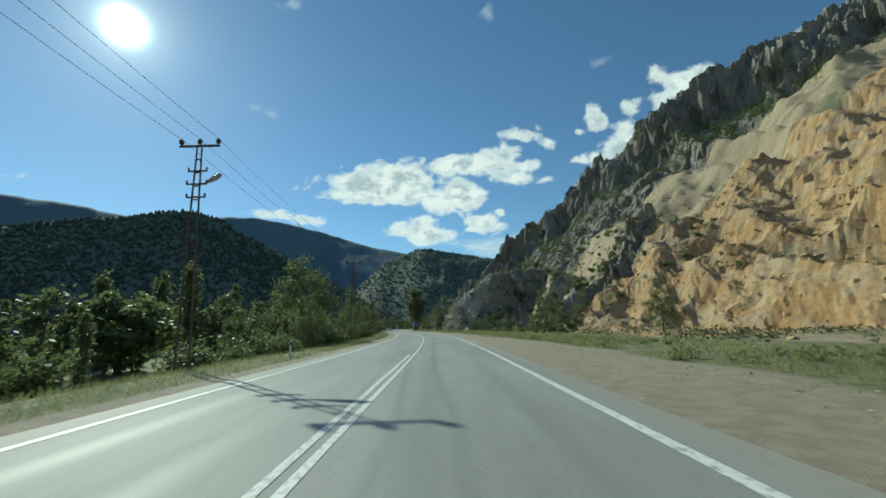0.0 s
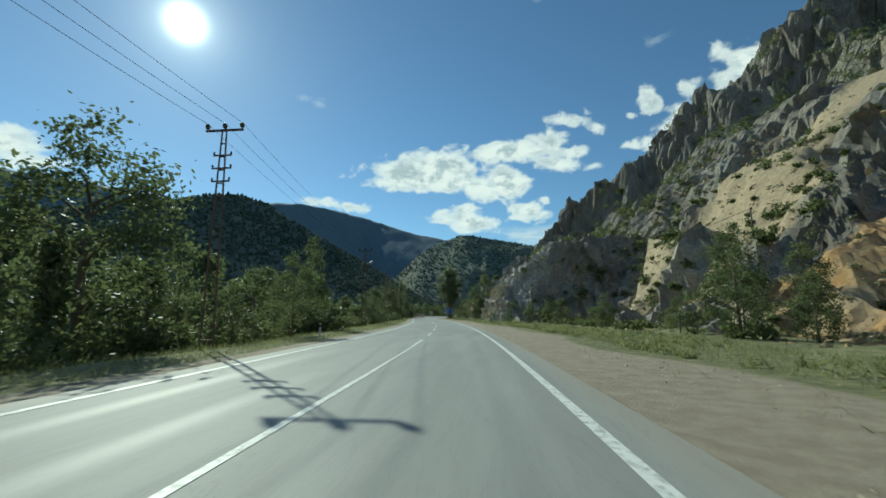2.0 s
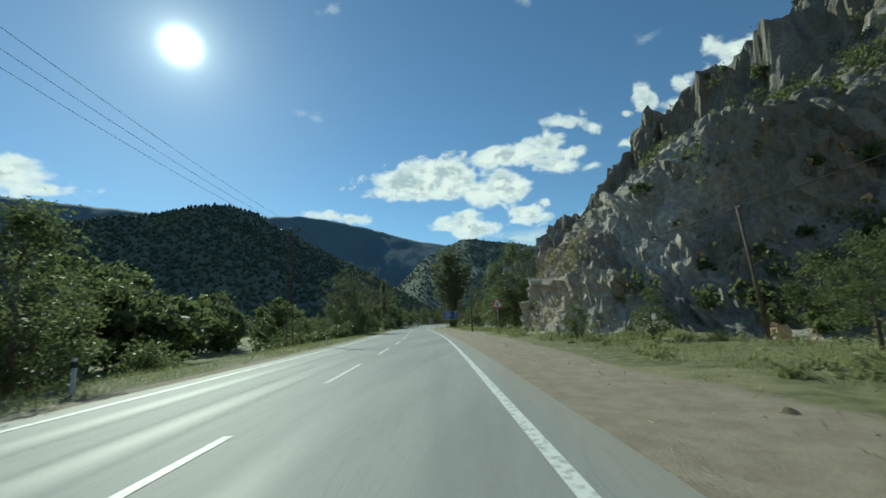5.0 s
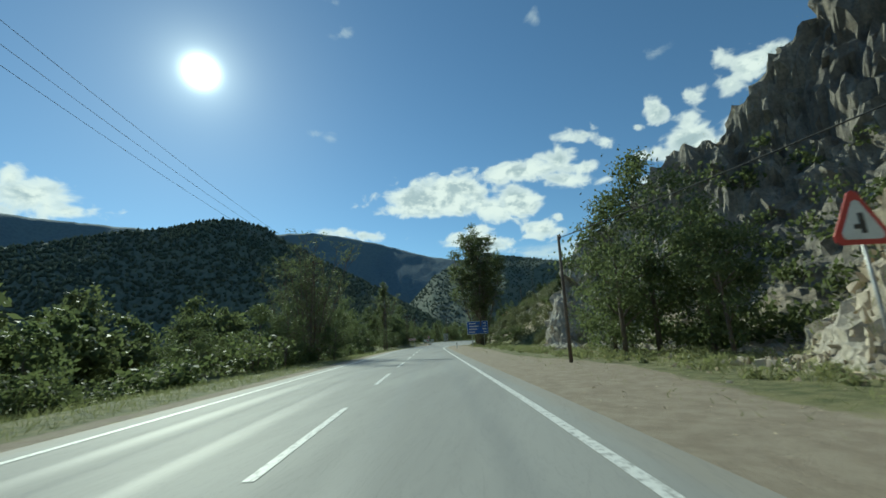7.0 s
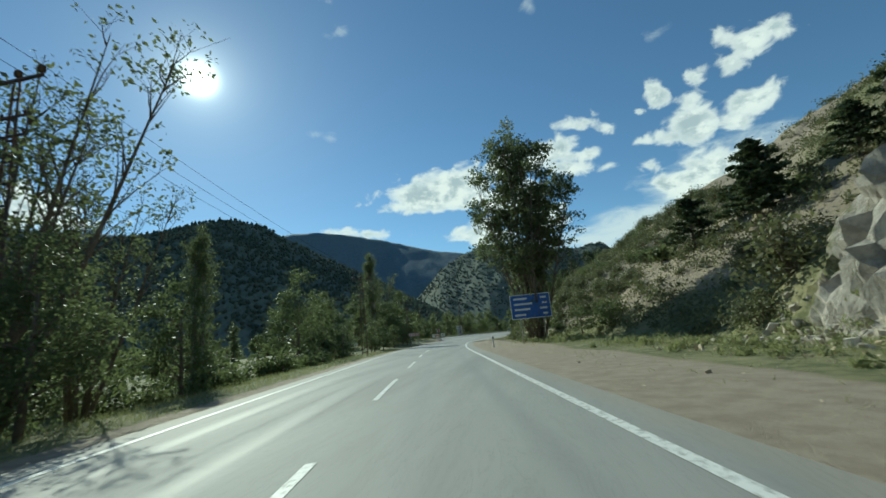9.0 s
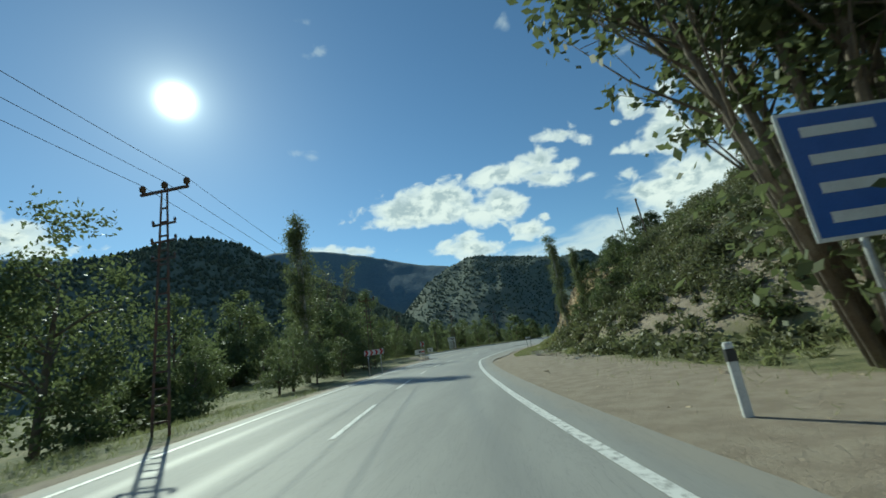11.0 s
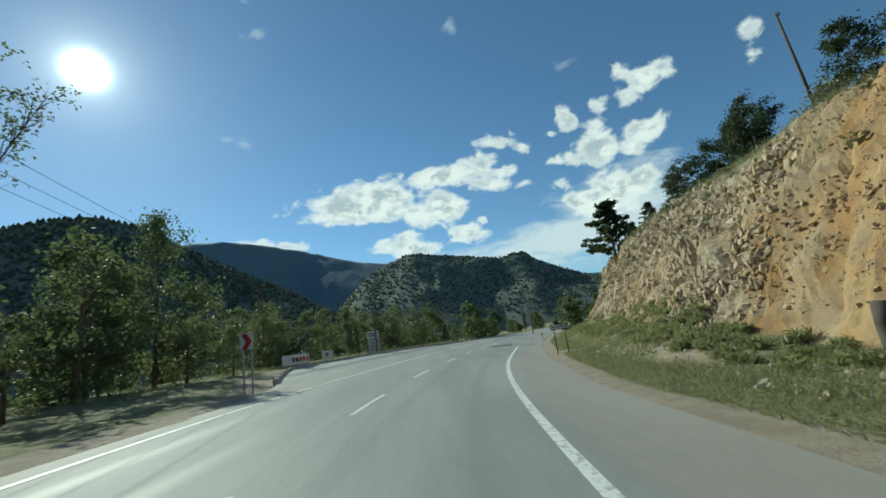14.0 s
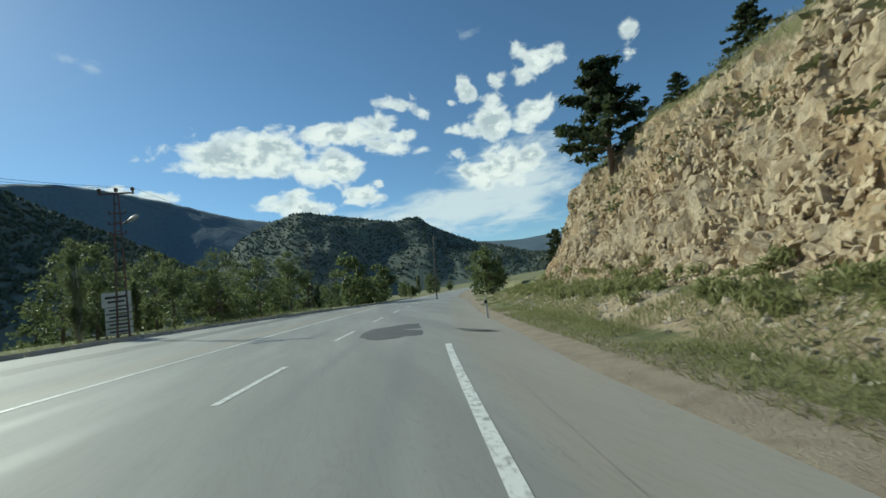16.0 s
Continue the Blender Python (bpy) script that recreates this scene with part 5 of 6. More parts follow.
for k in range(36):
    y = float(rc.uniform(106, 124))
    x, yy = beside(y, float(rc.uniform(15 if y < 113 else 18, 42)))
    s = float(rc.uniform(0.5, 1.3))
    scrub_pts.append(np.array([x, yy, land_height(x, yy) + 0.45 * s]) + np.clip(rc.normal(0, 0.5, (85, 3)), -1.1, 1.1) * np.array([s * 1.2, s * 1.2, s * 0.9]))
lv, _ = leaves(np.concatenate(scrub_pts), 0.24, rc, aspect=1.6)
tagged(new("scrub", fast_mesh("scrub", lv, None, M_SHRUB)), "dark green scrub under the grey crags", "scrub", kind="stuff")
scrub_pts = []
for k in range(620):
    y = float(rc.uniform(168, 232) if rc.random() < 0.5 else rc.uniform(196, 220))
    d = float(rc.uniform(9.2 if y > 195 else 15, 30))
    x, yy = beside(y, d)
    if 219 < y < 236 and d < 19:
        continue
    s = float(rc.uniform(0.25, 0.85)) * (0.6 if d < 13 else 1.0)
    scrub_pts.append(np.array([x, yy, land_height(x, yy) + 0.4 * s]) + np.clip(rc.normal(0, 0.5, (90, 3)), -1.1, 1.1) * np.array([s * 1.2, s * 1.2, s * 0.9]))
for k in range(700):
    y, d = (float(rc.uniform(166, 198)), float(rc.uniform(15, 48))) if k < 420 else (float(rc.uniform(190, 215)), float(rc.uniform(9.2, 17)))
    x, yy = beside(y, d)
    s = float(rc.uniform(0.3, 1.0)) if k < 420 else float(rc.uniform(0.15, 0.5))
    scrub_pts.append(np.array([x, yy, land_height(x, yy) + 0.4 * s]) + np.clip(rc.normal(0, 0.5, (90, 3)), -1.1, 1.1) * np.array([s * 1.2, s * 1.2, s * 0.9]))
lv, _ = leaves(np.concatenate(scrub_pts), 0.11, rc, aspect=2.2)
tagged(new("scrub", fast_mesh("scrub", lv, None, M_GREY_SHRUB)), "brownish dry scrub covering the hillside", "scrub", kind="stuff")
# trees beyond the bend
for k in range(60):
    y = float(rng.uniform(296, 470))
    side = rng.random()
    x, yy = beside(y, -float(rng.uniform(7, 70)) if side < 0.75 else float(rng.uniform(7, 16)))
    stock = FAR_POPLAR if rng.random() < 0.25 else (FAR_ROUND if rng.random() < 0.7 else WILLOW)
    plant(stock, x, yy, float(rng.uniform(0.4, 0.75)) * (0.8 if stock is FAR_POPLAR else 1.2), 1.1, group="valley trees")
for ob in STOCK:
    if ob.name not in used:
        for child in list(ob.children):
            bpy.data.objects.remove(child)
        bpy.data.objects.remove(ob)

# far woods on the valley floor
rw = np.random.default_rng(77)
wood_pts = []
for k in range(520):
    y = float(rw.uniform(-60, 620))
    dd = -float(rw.uniform(70, 330))
    x = float(road_x(min(y, 690))) + dd
    h = float(rw.uniform(4, 9))
    n = 64
    q, r, zz = rw.uniform(0, 6.283, n), np.sqrt(rw.random(n)), rw.random(n)
    wide = h * 0.36 * np.sin(np.pi * np.clip(zz * 0.8 + 0.18, 0, 1)) ** 0.7
    wood_pts.append(np.stack([x + np.cos(q) * r * wide, y + np.sin(q) * r * wide, -6.5 + 0.5 + zz * h], -1))
lv, _ = leaves(np.concatenate(wood_pts), 0.95, rw, aspect=1.3)
tagged(new("woods", fast_mesh("woods", lv, None, M_LEAF)), "far bushy woods on the valley floor", "woods", kind="stuff")

# ---- poles, signs and small things ----


def bars_mesh(name, specs, mat, smooth_shade=False):
    """One mesh from round bars: (points, radii, sides)."""
    v, f = gather([tube(p, r, n) for p, r, n in specs])
    return mesh_of(name, v, f, mat, smooth_shade)


def pylon(x, y, height, lamp, turn=0.0):
    """A rusty steel line pole: two legs with rungs, a cross-arm with three insulators, brackets below."""
    root = new("utility_pole")
    h = height
    for side in (-1, 1):
        low, high = 0.30, 0.10
        v, f = tube([(side * low, 0, -0.6), (side * (low * 0.45 + high * 0.55), 0, h * 0.6), (side * high, 0, h)], [0.055, 0.05, 0.04], 4)
        piece("leg", mesh_of("leg", v, f, M_STEEL), root)
    n = 15
    for k in range(n):
        z = 0.4 + (h - 1.0) * k / (n - 1)
        w = 0.30 + (0.10 - 0.30) * z / h
        bm = bmesh.new()
        box(bm, 0, 0, z, 2 * w, 0.05, 0.05)
        part("rung", bm, M_STEEL, root)
    bm = bmesh.new()
    box(bm, 0, 0, h + 0.03, 1.78, 0.09, 0.09, 0.01)
    part("cross_arm", bm, M_STEEL, root)
    for sx in (-0.82, 0.0, 0.82):
        v, f = tube([(sx, 0, h + 0.07), (sx, 0, h + 0.14), (sx, 0, h + 0.15), (sx, 0, h + 0.21), (sx, 0, h + 0.22), (sx, 0, h + 0.29), (sx, 0, h + 0.30), (sx, 0, h + 0.36)],
                    [0.03, 0.03, 0.095, 0.075, 0.11, 0.085, 0.1, 0.05], 10)
        piece("insulator", mesh_of("insulator", v, f, M_PORCELAIN, True), root)
    for k, (z, w) in enumerate(((h - 1.15, 0.42), (h - 1.75, 0.45), (h - 2.35, 0.42))):
        bm = bmesh.new()
        box(bm, 0, 0, z, 2 * w, 0.06, 0.06)
        bracket = part("bracket", bm, M_STEEL, root)
        for s in (-1, 1):
            v, f = tube([(s * w * 0.95, 0, z + 0.03), (s * w * 0.95, 0, z + 0.09), (s * w * 0.95, 0, z + 0.17)], [0.02, 0.05, 0.03], 8)
            piece("insulator", mesh_of("insulator", v, f, M_PORCELAIN, True), bracket)
    if lamp:
        v, f = tube([(0.1, 0, h - 1.75), (0.35, 0, h - 1.72), (0.55, 0, h - 1.62)], [0.03, 0.03, 0.03], 6)
        arm = piece("lamp_arm", mesh_of("lamp_arm", v, f, M_GALV, True), root)
        v, f = tube([(0.45, 0, h - 1.70), (0.55, 0, h - 1.63), (0.8, 0, h - 1.48), (1.0, 0, h - 1.36), (1.08, 0, h - 1.33)], [0.03, 0.09, 0.13, 0.10, 0.02], 10)
        piece("lamp_head", mesh_of("lamp_head", v, f, M_GALV, True), arm)
    ground_z = land_height(x, y)
    root.matrix_basis = pose(x, y, ground_z, 0, 0, turn)
    tagged(root, "rusty steel ladder-shaped power pole with " + ("a street lamp" if lamp else "three insulators"), "utility pole", "power poles")
    return Vector((x, y, ground_z + h + 0.36))


POLES = [(-8.8, -19, 9.6, False), (-10.6, 17.2, 9.7, True), (-11.0, 51.3, 9.6, False), (-14.8, 86.7, 9.7, True), (-20.6, 122.5, 10.4, False), (-27.2, 159.5, 10, False),
         (-28.9, 191.3, 7.75, False), (-32.6, 223.6, 7.3, False), (-37.8, 257.5, 7.6, False), (-28.9, 270.5, 8.4, True), (-20.0, 305, 9, False)]
tops = [pylon(x, y, h, lamp) for x, y, h, lamp in POLES]


def cable(name, a, b, sag, radius, parent=None, label=""):
    pts = []
    for k in range(15):
        t = k / 14
        p = a.lerp(b, t)
        pts.append((p.x, p.y, p.z - sag * 4 * t * (1 - t)))
    v, f = tube(pts, [radius] * 15, 4)
    ob = new(name, mesh_of(name, v, f, M_WIRE))
    if parent:
        ob.parent = parent
    return ob


for sx in (-0.82, 0.0, 0.82):
    line = new("power_line")
    tagged(line, "thin black overhead power cable strung between the poles", "power line", "power lines")
    for a, b in zip(tops[:-1], tops[1:]):
        cable("cable", a + Vector((sx, 0, 0)), b + Vector((sx, 0, 0)), 0.55, 0.010, line)

def wooden_pole(x, y, height, label, lean=(0.0, 0.0), stay=None):
    root = new("wooden_pole")
    v, f = tube([(0, 0, -0.5), (lean[0] * 0.5, lean[1] * 0.5, height * 0.5), (lean[0], lean[1], height)], [0.09, 0.08, 0.065], 9)
    piece("post", mesh_of("post", v, f, M_POST, True), root)
    v, f = tube([(lean[0] + 0.05, lean[1] - 0.12, height - 0.25), (lean[0] + 0.05, lean[1] - 0.12, height - 0.12), (lean[0] + 0.05, lean[1] - 0.12, height + 0.02)], [0.03, 0.06, 0.03], 8)
    piece("insulator", mesh_of("insulator", v, f, M_PORCELAIN, True), root)
    z = land_height(x, y)
    root.matrix_basis = pose(x, y, z)
    if stay:
        cable("stay_wire", Vector((lean[0], lean[1], height - 0.4)), Vector(stay) - Vector((x, y, z)), 0.35, 0.02, root)
    return tagged(root, label, "utility pole")


POST_A = wooden_pole(8.8, 107, 5.6, "thin grey wooden telephone pole in the grass below the crags", (-0.35, 0))
POST_B = wooden_pole(-5.4, 139.7, 5.9, "dark wooden telephone pole beside the dusty verge", (0.1, 0))
wire = new("telephone_line")
tagged(wire, "slack thin telephone cable strung between the wooden poles", "cable")
cable("cable", Vector((8.45, 107, land_height(8.8, 107) + 5.45)), Vector((-5.3, 139.7, land_height(-5.4, 139.7) + 5.75)), 0.5, 0.022, wire)
cable("cable", Vector((26, 76, land_height(26, 76) + 5.0)), Vector((8.45, 107, land_height(8.8, 107) + 5.45)), 0.5, 0.022, wire)
wooden_pole(26, 76, 5.1, "thin grey wooden telephone pole on the tan slope")
wooden_pole(-3.4, 219.7, 5.0, "dark wooden pole on the bushy hillside", (-0.3, 0))
wooden_pole(0.9, 238.6, 6.8, "dark leaning wooden pole above the rock cut", (-0.28, 0.1))
wooden_pole(-3.5, 298, 9.0, "tall leaning wooden pole beyond the bend", (1.2, 2.0))


def post_part(parent, x, y, z0, z1, radius=0.035, mat=None):
    v, f = tube([(x, y, z0), (x, y, (z0 + z1) / 2), (x, y, z1)], [radius] * 3, 8)
    return piece("post", mesh_of("post", v, f, mat or M_GALV, True), parent)


def plate(parent, name, w, h, z, mat, y=0.0, thick=0.03, x=0.0, bevel=0.008, label=""):
    bm = bmesh.new()
    box(bm, x, y, z, w, thick, h, bevel)
    return part(name, bm, mat, parent, label)


def sign_at(root, x, y, turn, z=None):
    root.matrix_basis = pose(x, y, land_height(x, y) if z is None else z, 0, 0, turn)


# blue direction board
board = new("road_sign")
tagged(board, "large blue direction board with white lettering on posts", "road sign")
for sx in (-0.95, 0.95):
    post_part(board, sx, 0.06, -0.4, 3.9, 0.05)
back_plate = plate(board, "border", 3.3, 2.0, 2.95, M_WHITE, 0.0)
face = plate(board, "panel", 3.2, 1.9, 2.95, M_BLUE, -0.006)
for row, widths in enumerate(((1.1, 0.5), (1.5, 0.4), (1.3, 0.6), (0.9, 0.4))):
    z = 3.6 - row * 0.44
    plate(face, "text_bar", widths[0], 0.16, z, M_WHITE, -0.026, 0.01, -1.35 + widths[0] / 2, 0.0)
    plate(face, "text_bar", widths[1], 0.16, z, M_WHITE, -0.026, 0.01, 1.35 - widths[1] / 2, 0.0)
sign_at(board, -12.4, 186.0, 6)

# warning triangle
tri = new("warning_sign")
tagged(tri, "red-bordered white triangular warning sign on a thin post", "road sign")
post_part(tri, 0, 0.04, -0.4, 3.3, 0.03)


def triangle(name, size, z, y, mat, parent, thick=0.02):
    bm = bmesh.new()
    pts = []
    for k, q in enumerate((90, 210, 330)):
        for s in (-9, 0, 9):
            a = radians(q + s)
            pts.append((math.cos(a) * size * (0.95 if s else 1.0), math.sin(a) * size * (0.95 if s else 1.0)))
    low = [bm.verts.new((px, y, z + pz)) for px, pz in pts]
    top = bmesh.ops.extrude_face_region(bm, geom=[bm.faces.new(low)])
    bmesh.ops.translate(bm, verts=[v for v in top["geom"] if isinstance(v, bmesh.types.BMVert)], vec=(0, thick, 0))
    bmesh.ops.recalc_face_normals(bm, faces=bm.faces)
    return part(name, bm, mat, parent)


rim = triangle("border", 0.58, 2.85, 0.0, M_RED, tri)
field_plate = triangle("panel", 0.42, 2.84, -0.012, M_WHITE, tri, 0.012)
plate(field_plate, "symbol", 0.09, 0.34, 2.86, M_BLACK, -0.02, 0.012, 0.02, 0.0)
plate(field_plate, "symbol", 0.2, 0.08, 2.80, M_BLACK, -0.02, 0.012, -0.04, 0.0)
sign_at(tri, -2.3, 127.4, 12)


def chevrons(x, y, turn, count, width, height, low, label):
    """A row of red and white chevrons pointing to the right on a board."""
    root = new("chevron_sign")
    tagged(root, label, "road sign", "bend markers")
    post_part(root, -width * 0.32, 0.04, -0.3, low + height * 0.8, 0.035)
    post_part(root, width * 0.32, 0.04, -0.3, low + height * 0.8, 0.035)
    panel = plate(root, "panel", width, height, low + height / 2, M_WHITE, 0.0, 0.025)
    step = width / count
    for k in range(count):
        bm = bmesh.new()
        x0 = -width / 2 + step * (k + 0.12)
        a, h = step * 0.45, height / 2 - 0.015
        z = low + height / 2
        pts = [(x0, z - h), (x0 + a, z - h), (x0 + a + step * 0.36, z), (x0 + a, z + h), (x0, z + h), (x0 + step * 0.36, z)]
        verts = [bm.verts.new((px, -0.02, pz)) for px, pz in pts]
        bm.faces.new((verts[0], verts[1], verts[2], verts[5])), bm.faces.new((verts[5], verts[2], verts[3], verts[4]))
        solid = bmesh.ops.extrude_face_region(bm, geom=list(bm.faces))
        bmesh.ops.translate(bm, verts=[v for v in solid["geom"] if isinstance(v, bmesh.types.BMVert)], vec=(0, 0.006, 0))
        bmesh.ops.recalc_face_normals(bm, faces=bm.faces)
        part("chevron", bm, M_RED, panel)
    sign_at(root, x, y, turn)
    return root


chevrons(-28.9, 212.6, 2, 4, 1.6, 0.42, 1.6, "long red and white four-chevron bend board on posts")
chevrons(-29.3, 235.5, -14, 1, 0.6, 0.65, 1.7, "small red and white single-chevron sign on posts")

# white board with a stack of name strips
stack = new("name_board")
tagged(stack, "white roadside board with a stack of lettered strips", "sign")
for sx in (-0.7, 0.7):
    post_part(stack, sx, 0.05, -0.4, 3.3, 0.04)
top_panel = plate(stack, "panel", 1.75, 0.85, 2.85, M_WHITE)
plate(top_panel, "text_bar", 1.3, 0.14, 2.98, M_BLACK, -0.02, 0.01, 0, 0.0)
plate(top_panel, "text_bar", 1.0, 0.12, 2.72, M_BLACK, -0.02, 0.01, 0, 0.0)
for k in range(4):
    z = 2.22 - 0.42 * k
    strip = plate(stack, "strip", 1.6, 0.33, z, M_WHITE, 0.0, 0.03, 0.1)
    plate(strip, "text_bar", 1.1, 0.1, z, M_BLACK, -0.02, 0.01, 0.1, 0.0)
sign_at(stack, -29.7, 271.8, -16, 0.25)

# village sign on two legs
village = new("village_sign")
tagged(village, "white arrow sign with a dark frame on two thin legs", "road sign")
for sx in (-0.29, 0.29):
    post_part(village, sx, 0.03, -0.4, 1.32, 0.03, M_BLACK)
plate(village, "frame", 0.92, 0.28, 1.40, M_BLACK, 0.0, 0.03)
panel = plate(village, "panel", 0.86, 0.22, 1.40, M_WHITE, -0.012, 0.02)
bm = bmesh.new()
pts = [(-0.37, 1.40), (-0.29, 1.455), (-0.29, 1.42), (-0.20, 1.42), (-0.20, 1.38), (-0.29, 1.38), (-0.29, 1.345)]
bm.faces.new([bm.verts.new((px, -0.027, pz)) for px, pz in pts])
part("arrow", bm, M_BLACK, panel)
for k in range(7):
    plate(panel, "text_bar", 0.05, 0.10, 1.40, M_BLACK, -0.025, 0.006, -0.12 + k * 0.077, 0.0)
sign_at(village, -15.02, 240.93, -28)

# low advertising boards along the outer edge of the lay-by
for x, y, w, turn, red in ((-33.3, 253.3, 3.1, 67, True), (-32.9, 261.6, 1.1, 20, False)):
    ad = new("advertising_board")
    tagged(ad, "low white advertising board with lettering, leaning behind the kerb", "sign")
    for sx in (-w * 0.4, w * 0.4):
        post_part(ad, sx, 0.05, -0.5, 0.95, 0.04)
    panel = plate(ad, "panel", w, 0.8, 0.72, M_WHITE)
    n = 5 if red else 2
    for k in range(n):
        plate(panel, "text_bar", w * 0.1, 0.34, 0.72, M_RED if k > 1 else M_BLACK, -0.022, 0.01, -w * 0.1 + k * w * 0.13, 0.0)
    sign_at(ad, x, y, turn)

# delineator posts along the verges
for y, d in ((22, -6.4), (60, -6.4), (98, -6.5), (124, -6.6), (40.2, 12.1), (184.5, 5.8), (262, 5.7)):
    marker = new("marker_post")
    tagged(marker, "short white roadside marker post with a dark band", "marker post", "roadside marker posts")
    bm = bmesh.new()
    box(bm, 0, 0, 0.4, 0.11, 0.07, 1.0, 0.012)
    part("post", bm, M_WHITE, marker)
    bm = bmesh.new()
    box(bm, 0, 0, 0.74, 0.122, 0.082, 0.16, 0.006)
    part("band", bm, M_BLACK, marker)
    x, yy = beside(y, d)
    sign_at(marker, x, yy, 0)

# low kerb wall outside the lay-by
kerb = new("kerb")
tagged(kerb, "low dark concrete kerb along the lay-by", "kerb", kind="structure")
bm = bmesh.new()
box(bm, 0, 0, 0.03, 0.22, 1.94, 0.34, 0.02)
block_mesh = bpy.data.meshes.new("kerb_stone")
bm.to_mesh(block_mesh), bm.free()
block_mesh.materials.append(M_CONCRETE)
for k in range(44):
    y = 238 + 2.0 * k
    x, yy = beside(y, -float(apron_edge(y)) - 0.12)
    bx, by = beside(y + 0.5, -float(apron_edge(y + 0.5)) - 0.12)
    wx, wy = bx - x, by - yy
    piece("kerb_stone", block_mesh, kerb, "", pose(x, yy, float(road_z(y, -float(apron_edge(y)))) + 0.0, 0, 0, -math.degrees(math.atan2(float(wx), float(wy)))))

# weathered stump and dead branch on the bank
stump = new("tree_stump")
tagged(stump, "dark weathered stump standing at the foot of the orange bank", "stump")
v, f = tube([(0, 0, -0.3), (0.03, 0, 0.2), (0.0, 0.02, 0.7), (0.05, 0, 1.15)], [0.26, 0.19, 0.16, 0.17], 11)
piece("trunk", mesh_of("trunk", v, f, M_POST, True), stump)
sign_at(stump, -12.6, 226.6, 0)
dead = new("dead_branch")
tagged(dead, "bare bleached branch lying across the bank", "branch")
rng2 = np.random.default_rng(5)
twigs = [([(0, 0, 0.4), (0.9, 0.1, 0.75), (2.1, -0.1, 1.25)], [0.05, 0.04, 0.012], 6)]
for k in range(9):
    t = 0.3 + 0.07 * k
    base = (2.1 * t, 0, 0.4 + 0.85 * t)
    twigs.append(([base, (base[0] + 0.5, rng2.uniform(-0.4, 0.4), base[2] + rng2.uniform(-0.1, 0.6))], [0.018, 0.004], 4))
piece("wood", bars_mesh("wood", twigs, M_PALE_BARK), dead)
sign_at(dead, -13.3, 206.5, 10)

# ---- grass, tufts and loose stones ----


def scatter(n, y_range, d_range, seed):
    r = np.random.default_rng(seed)
    y = r.uniform(*y_range, n)
    d = r.uniform(*d_range, n)
    wx, wy = road_way(y)
    x, yy = road_x(y) + d * wy, y - d * wx
    z = land(x, yy)[0]
    return np.stack([x, yy, z], -1), r


def grass(name, zones, label):
    quads = []
    for n, y_range, d_range, tall, seed in zones:
        p, r = scatter(n, y_range, d_range, seed)
        keep = fbm(p[:, 0] * 0.5, p[:, 1] * 0.5, 2, 3) > -0.25
        p = p[keep]
        n = len(p)
        q = r.uniform(0, 6.283, n)
        side = np.stack([np.cos(q), np.sin(q), np.zeros(n)], -1) * r.uniform(0.006, 0.014, n)[:, None]
        tip = np.stack([r.normal(0, 0.12, n), r.normal(0, 0.12, n), tall * r.uniform(0.5, 1.3, n)], -1)
        quads.append(np.stack([p - side, p + side, p + tip + side * 0.2, p + tip - side * 0.2], 1).reshape(-1, 3))
    ob = new(name, fast_mesh(name, np.concatenate(quads), None, M_GRASS))
    return tagged(ob, label, "grass", kind="stuff")


grass("grass", [(36000, (0, 205), (-10.5, -5.6), 0.2, 1), (3000, (0, 205), (6.4, 9.6), 0.09, 15), (20000, (4, 112), (9.2, 15.5), 0.22, 2), (9000, (112, 192), (9.5, 14), 0.22, 3), (26000, (212, 285), (6.5, 8.0), 0.10, 4), (40000, (224, 285), (7.6, 11), 0.18, 14),
                (12000, (200, 300), (-20, -14.6), 0.3, 5), (2000, (180, 215), (8, 14), 0.2, 6), (30000, (216, 284), (14.2, 21), 0.26, 7), (12000, (150, 200), (14, 40), 0.25, 8)], "dry green grass along the verges")

rs = np.random.default_rng(11)
tuft_pts = []
p, r = scatter(900, (22, 118), (18, 60), 12)
for c in p:
    tuft_pts.append(c + r.normal(0, 0.22, (16, 3)) * np.array([1, 1, 0.6]) + np.array([0, 0, 0.12]))
p, r = scatter(500, (222, 290), (13, 30), 13)
for c in p:
    tuft_pts.append(c + r.normal(0, 0.22, (16, 3)) * np.array([1, 1, 0.6]) + np.array([0, 0, 0.12]))
lv, _ = leaves(np.concatenate(tuft_pts), 0.17, rs, aspect=1.8)
tagged(new("tufts", fast_mesh("tufts", lv, None, M_GREY_SHRUB)), "dry tufts of scrub on the stony slopes", "grass", kind="stuff")


def chunk(r, squash=(1, 1, 1)):
    """A broken stone about 1 m across: an angular block with knocked-off corners."""
    bm = bmesh.new()
    for k in range(10):
        q = r.normal(size=3)
        q = q / np.abs(q).max() * r.uniform(0.42, 0.58)
        bm.verts.new((q[0] * squash[0], q[1] * squash[1], q[2] * squash[2]))
    hull = bmesh.ops.convex_hull(bm, input=list(bm.verts))
    bmesh.ops.delete(bm, geom=[v for v in bm.verts if not v.link_faces], context="VERTS")
    bmesh.ops.recalc_face_normals(bm, faces=bm.faces)
    me = bpy.data.meshes.new("stone")
    bm.to_mesh(me), bm.free()
    me.materials.append(M_STONE)
    return me


CHUNKS = [chunk(rs, q) for q in ((1, 0.8, 0.7), (0.7, 0.9, 1.2), (1.2, 0.7, 0.6), (0.6, 0.8, 1.4), (1, 1, 0.6), (0.8, 0.6, 1.1), (0.5, 0.9, 1.6))]


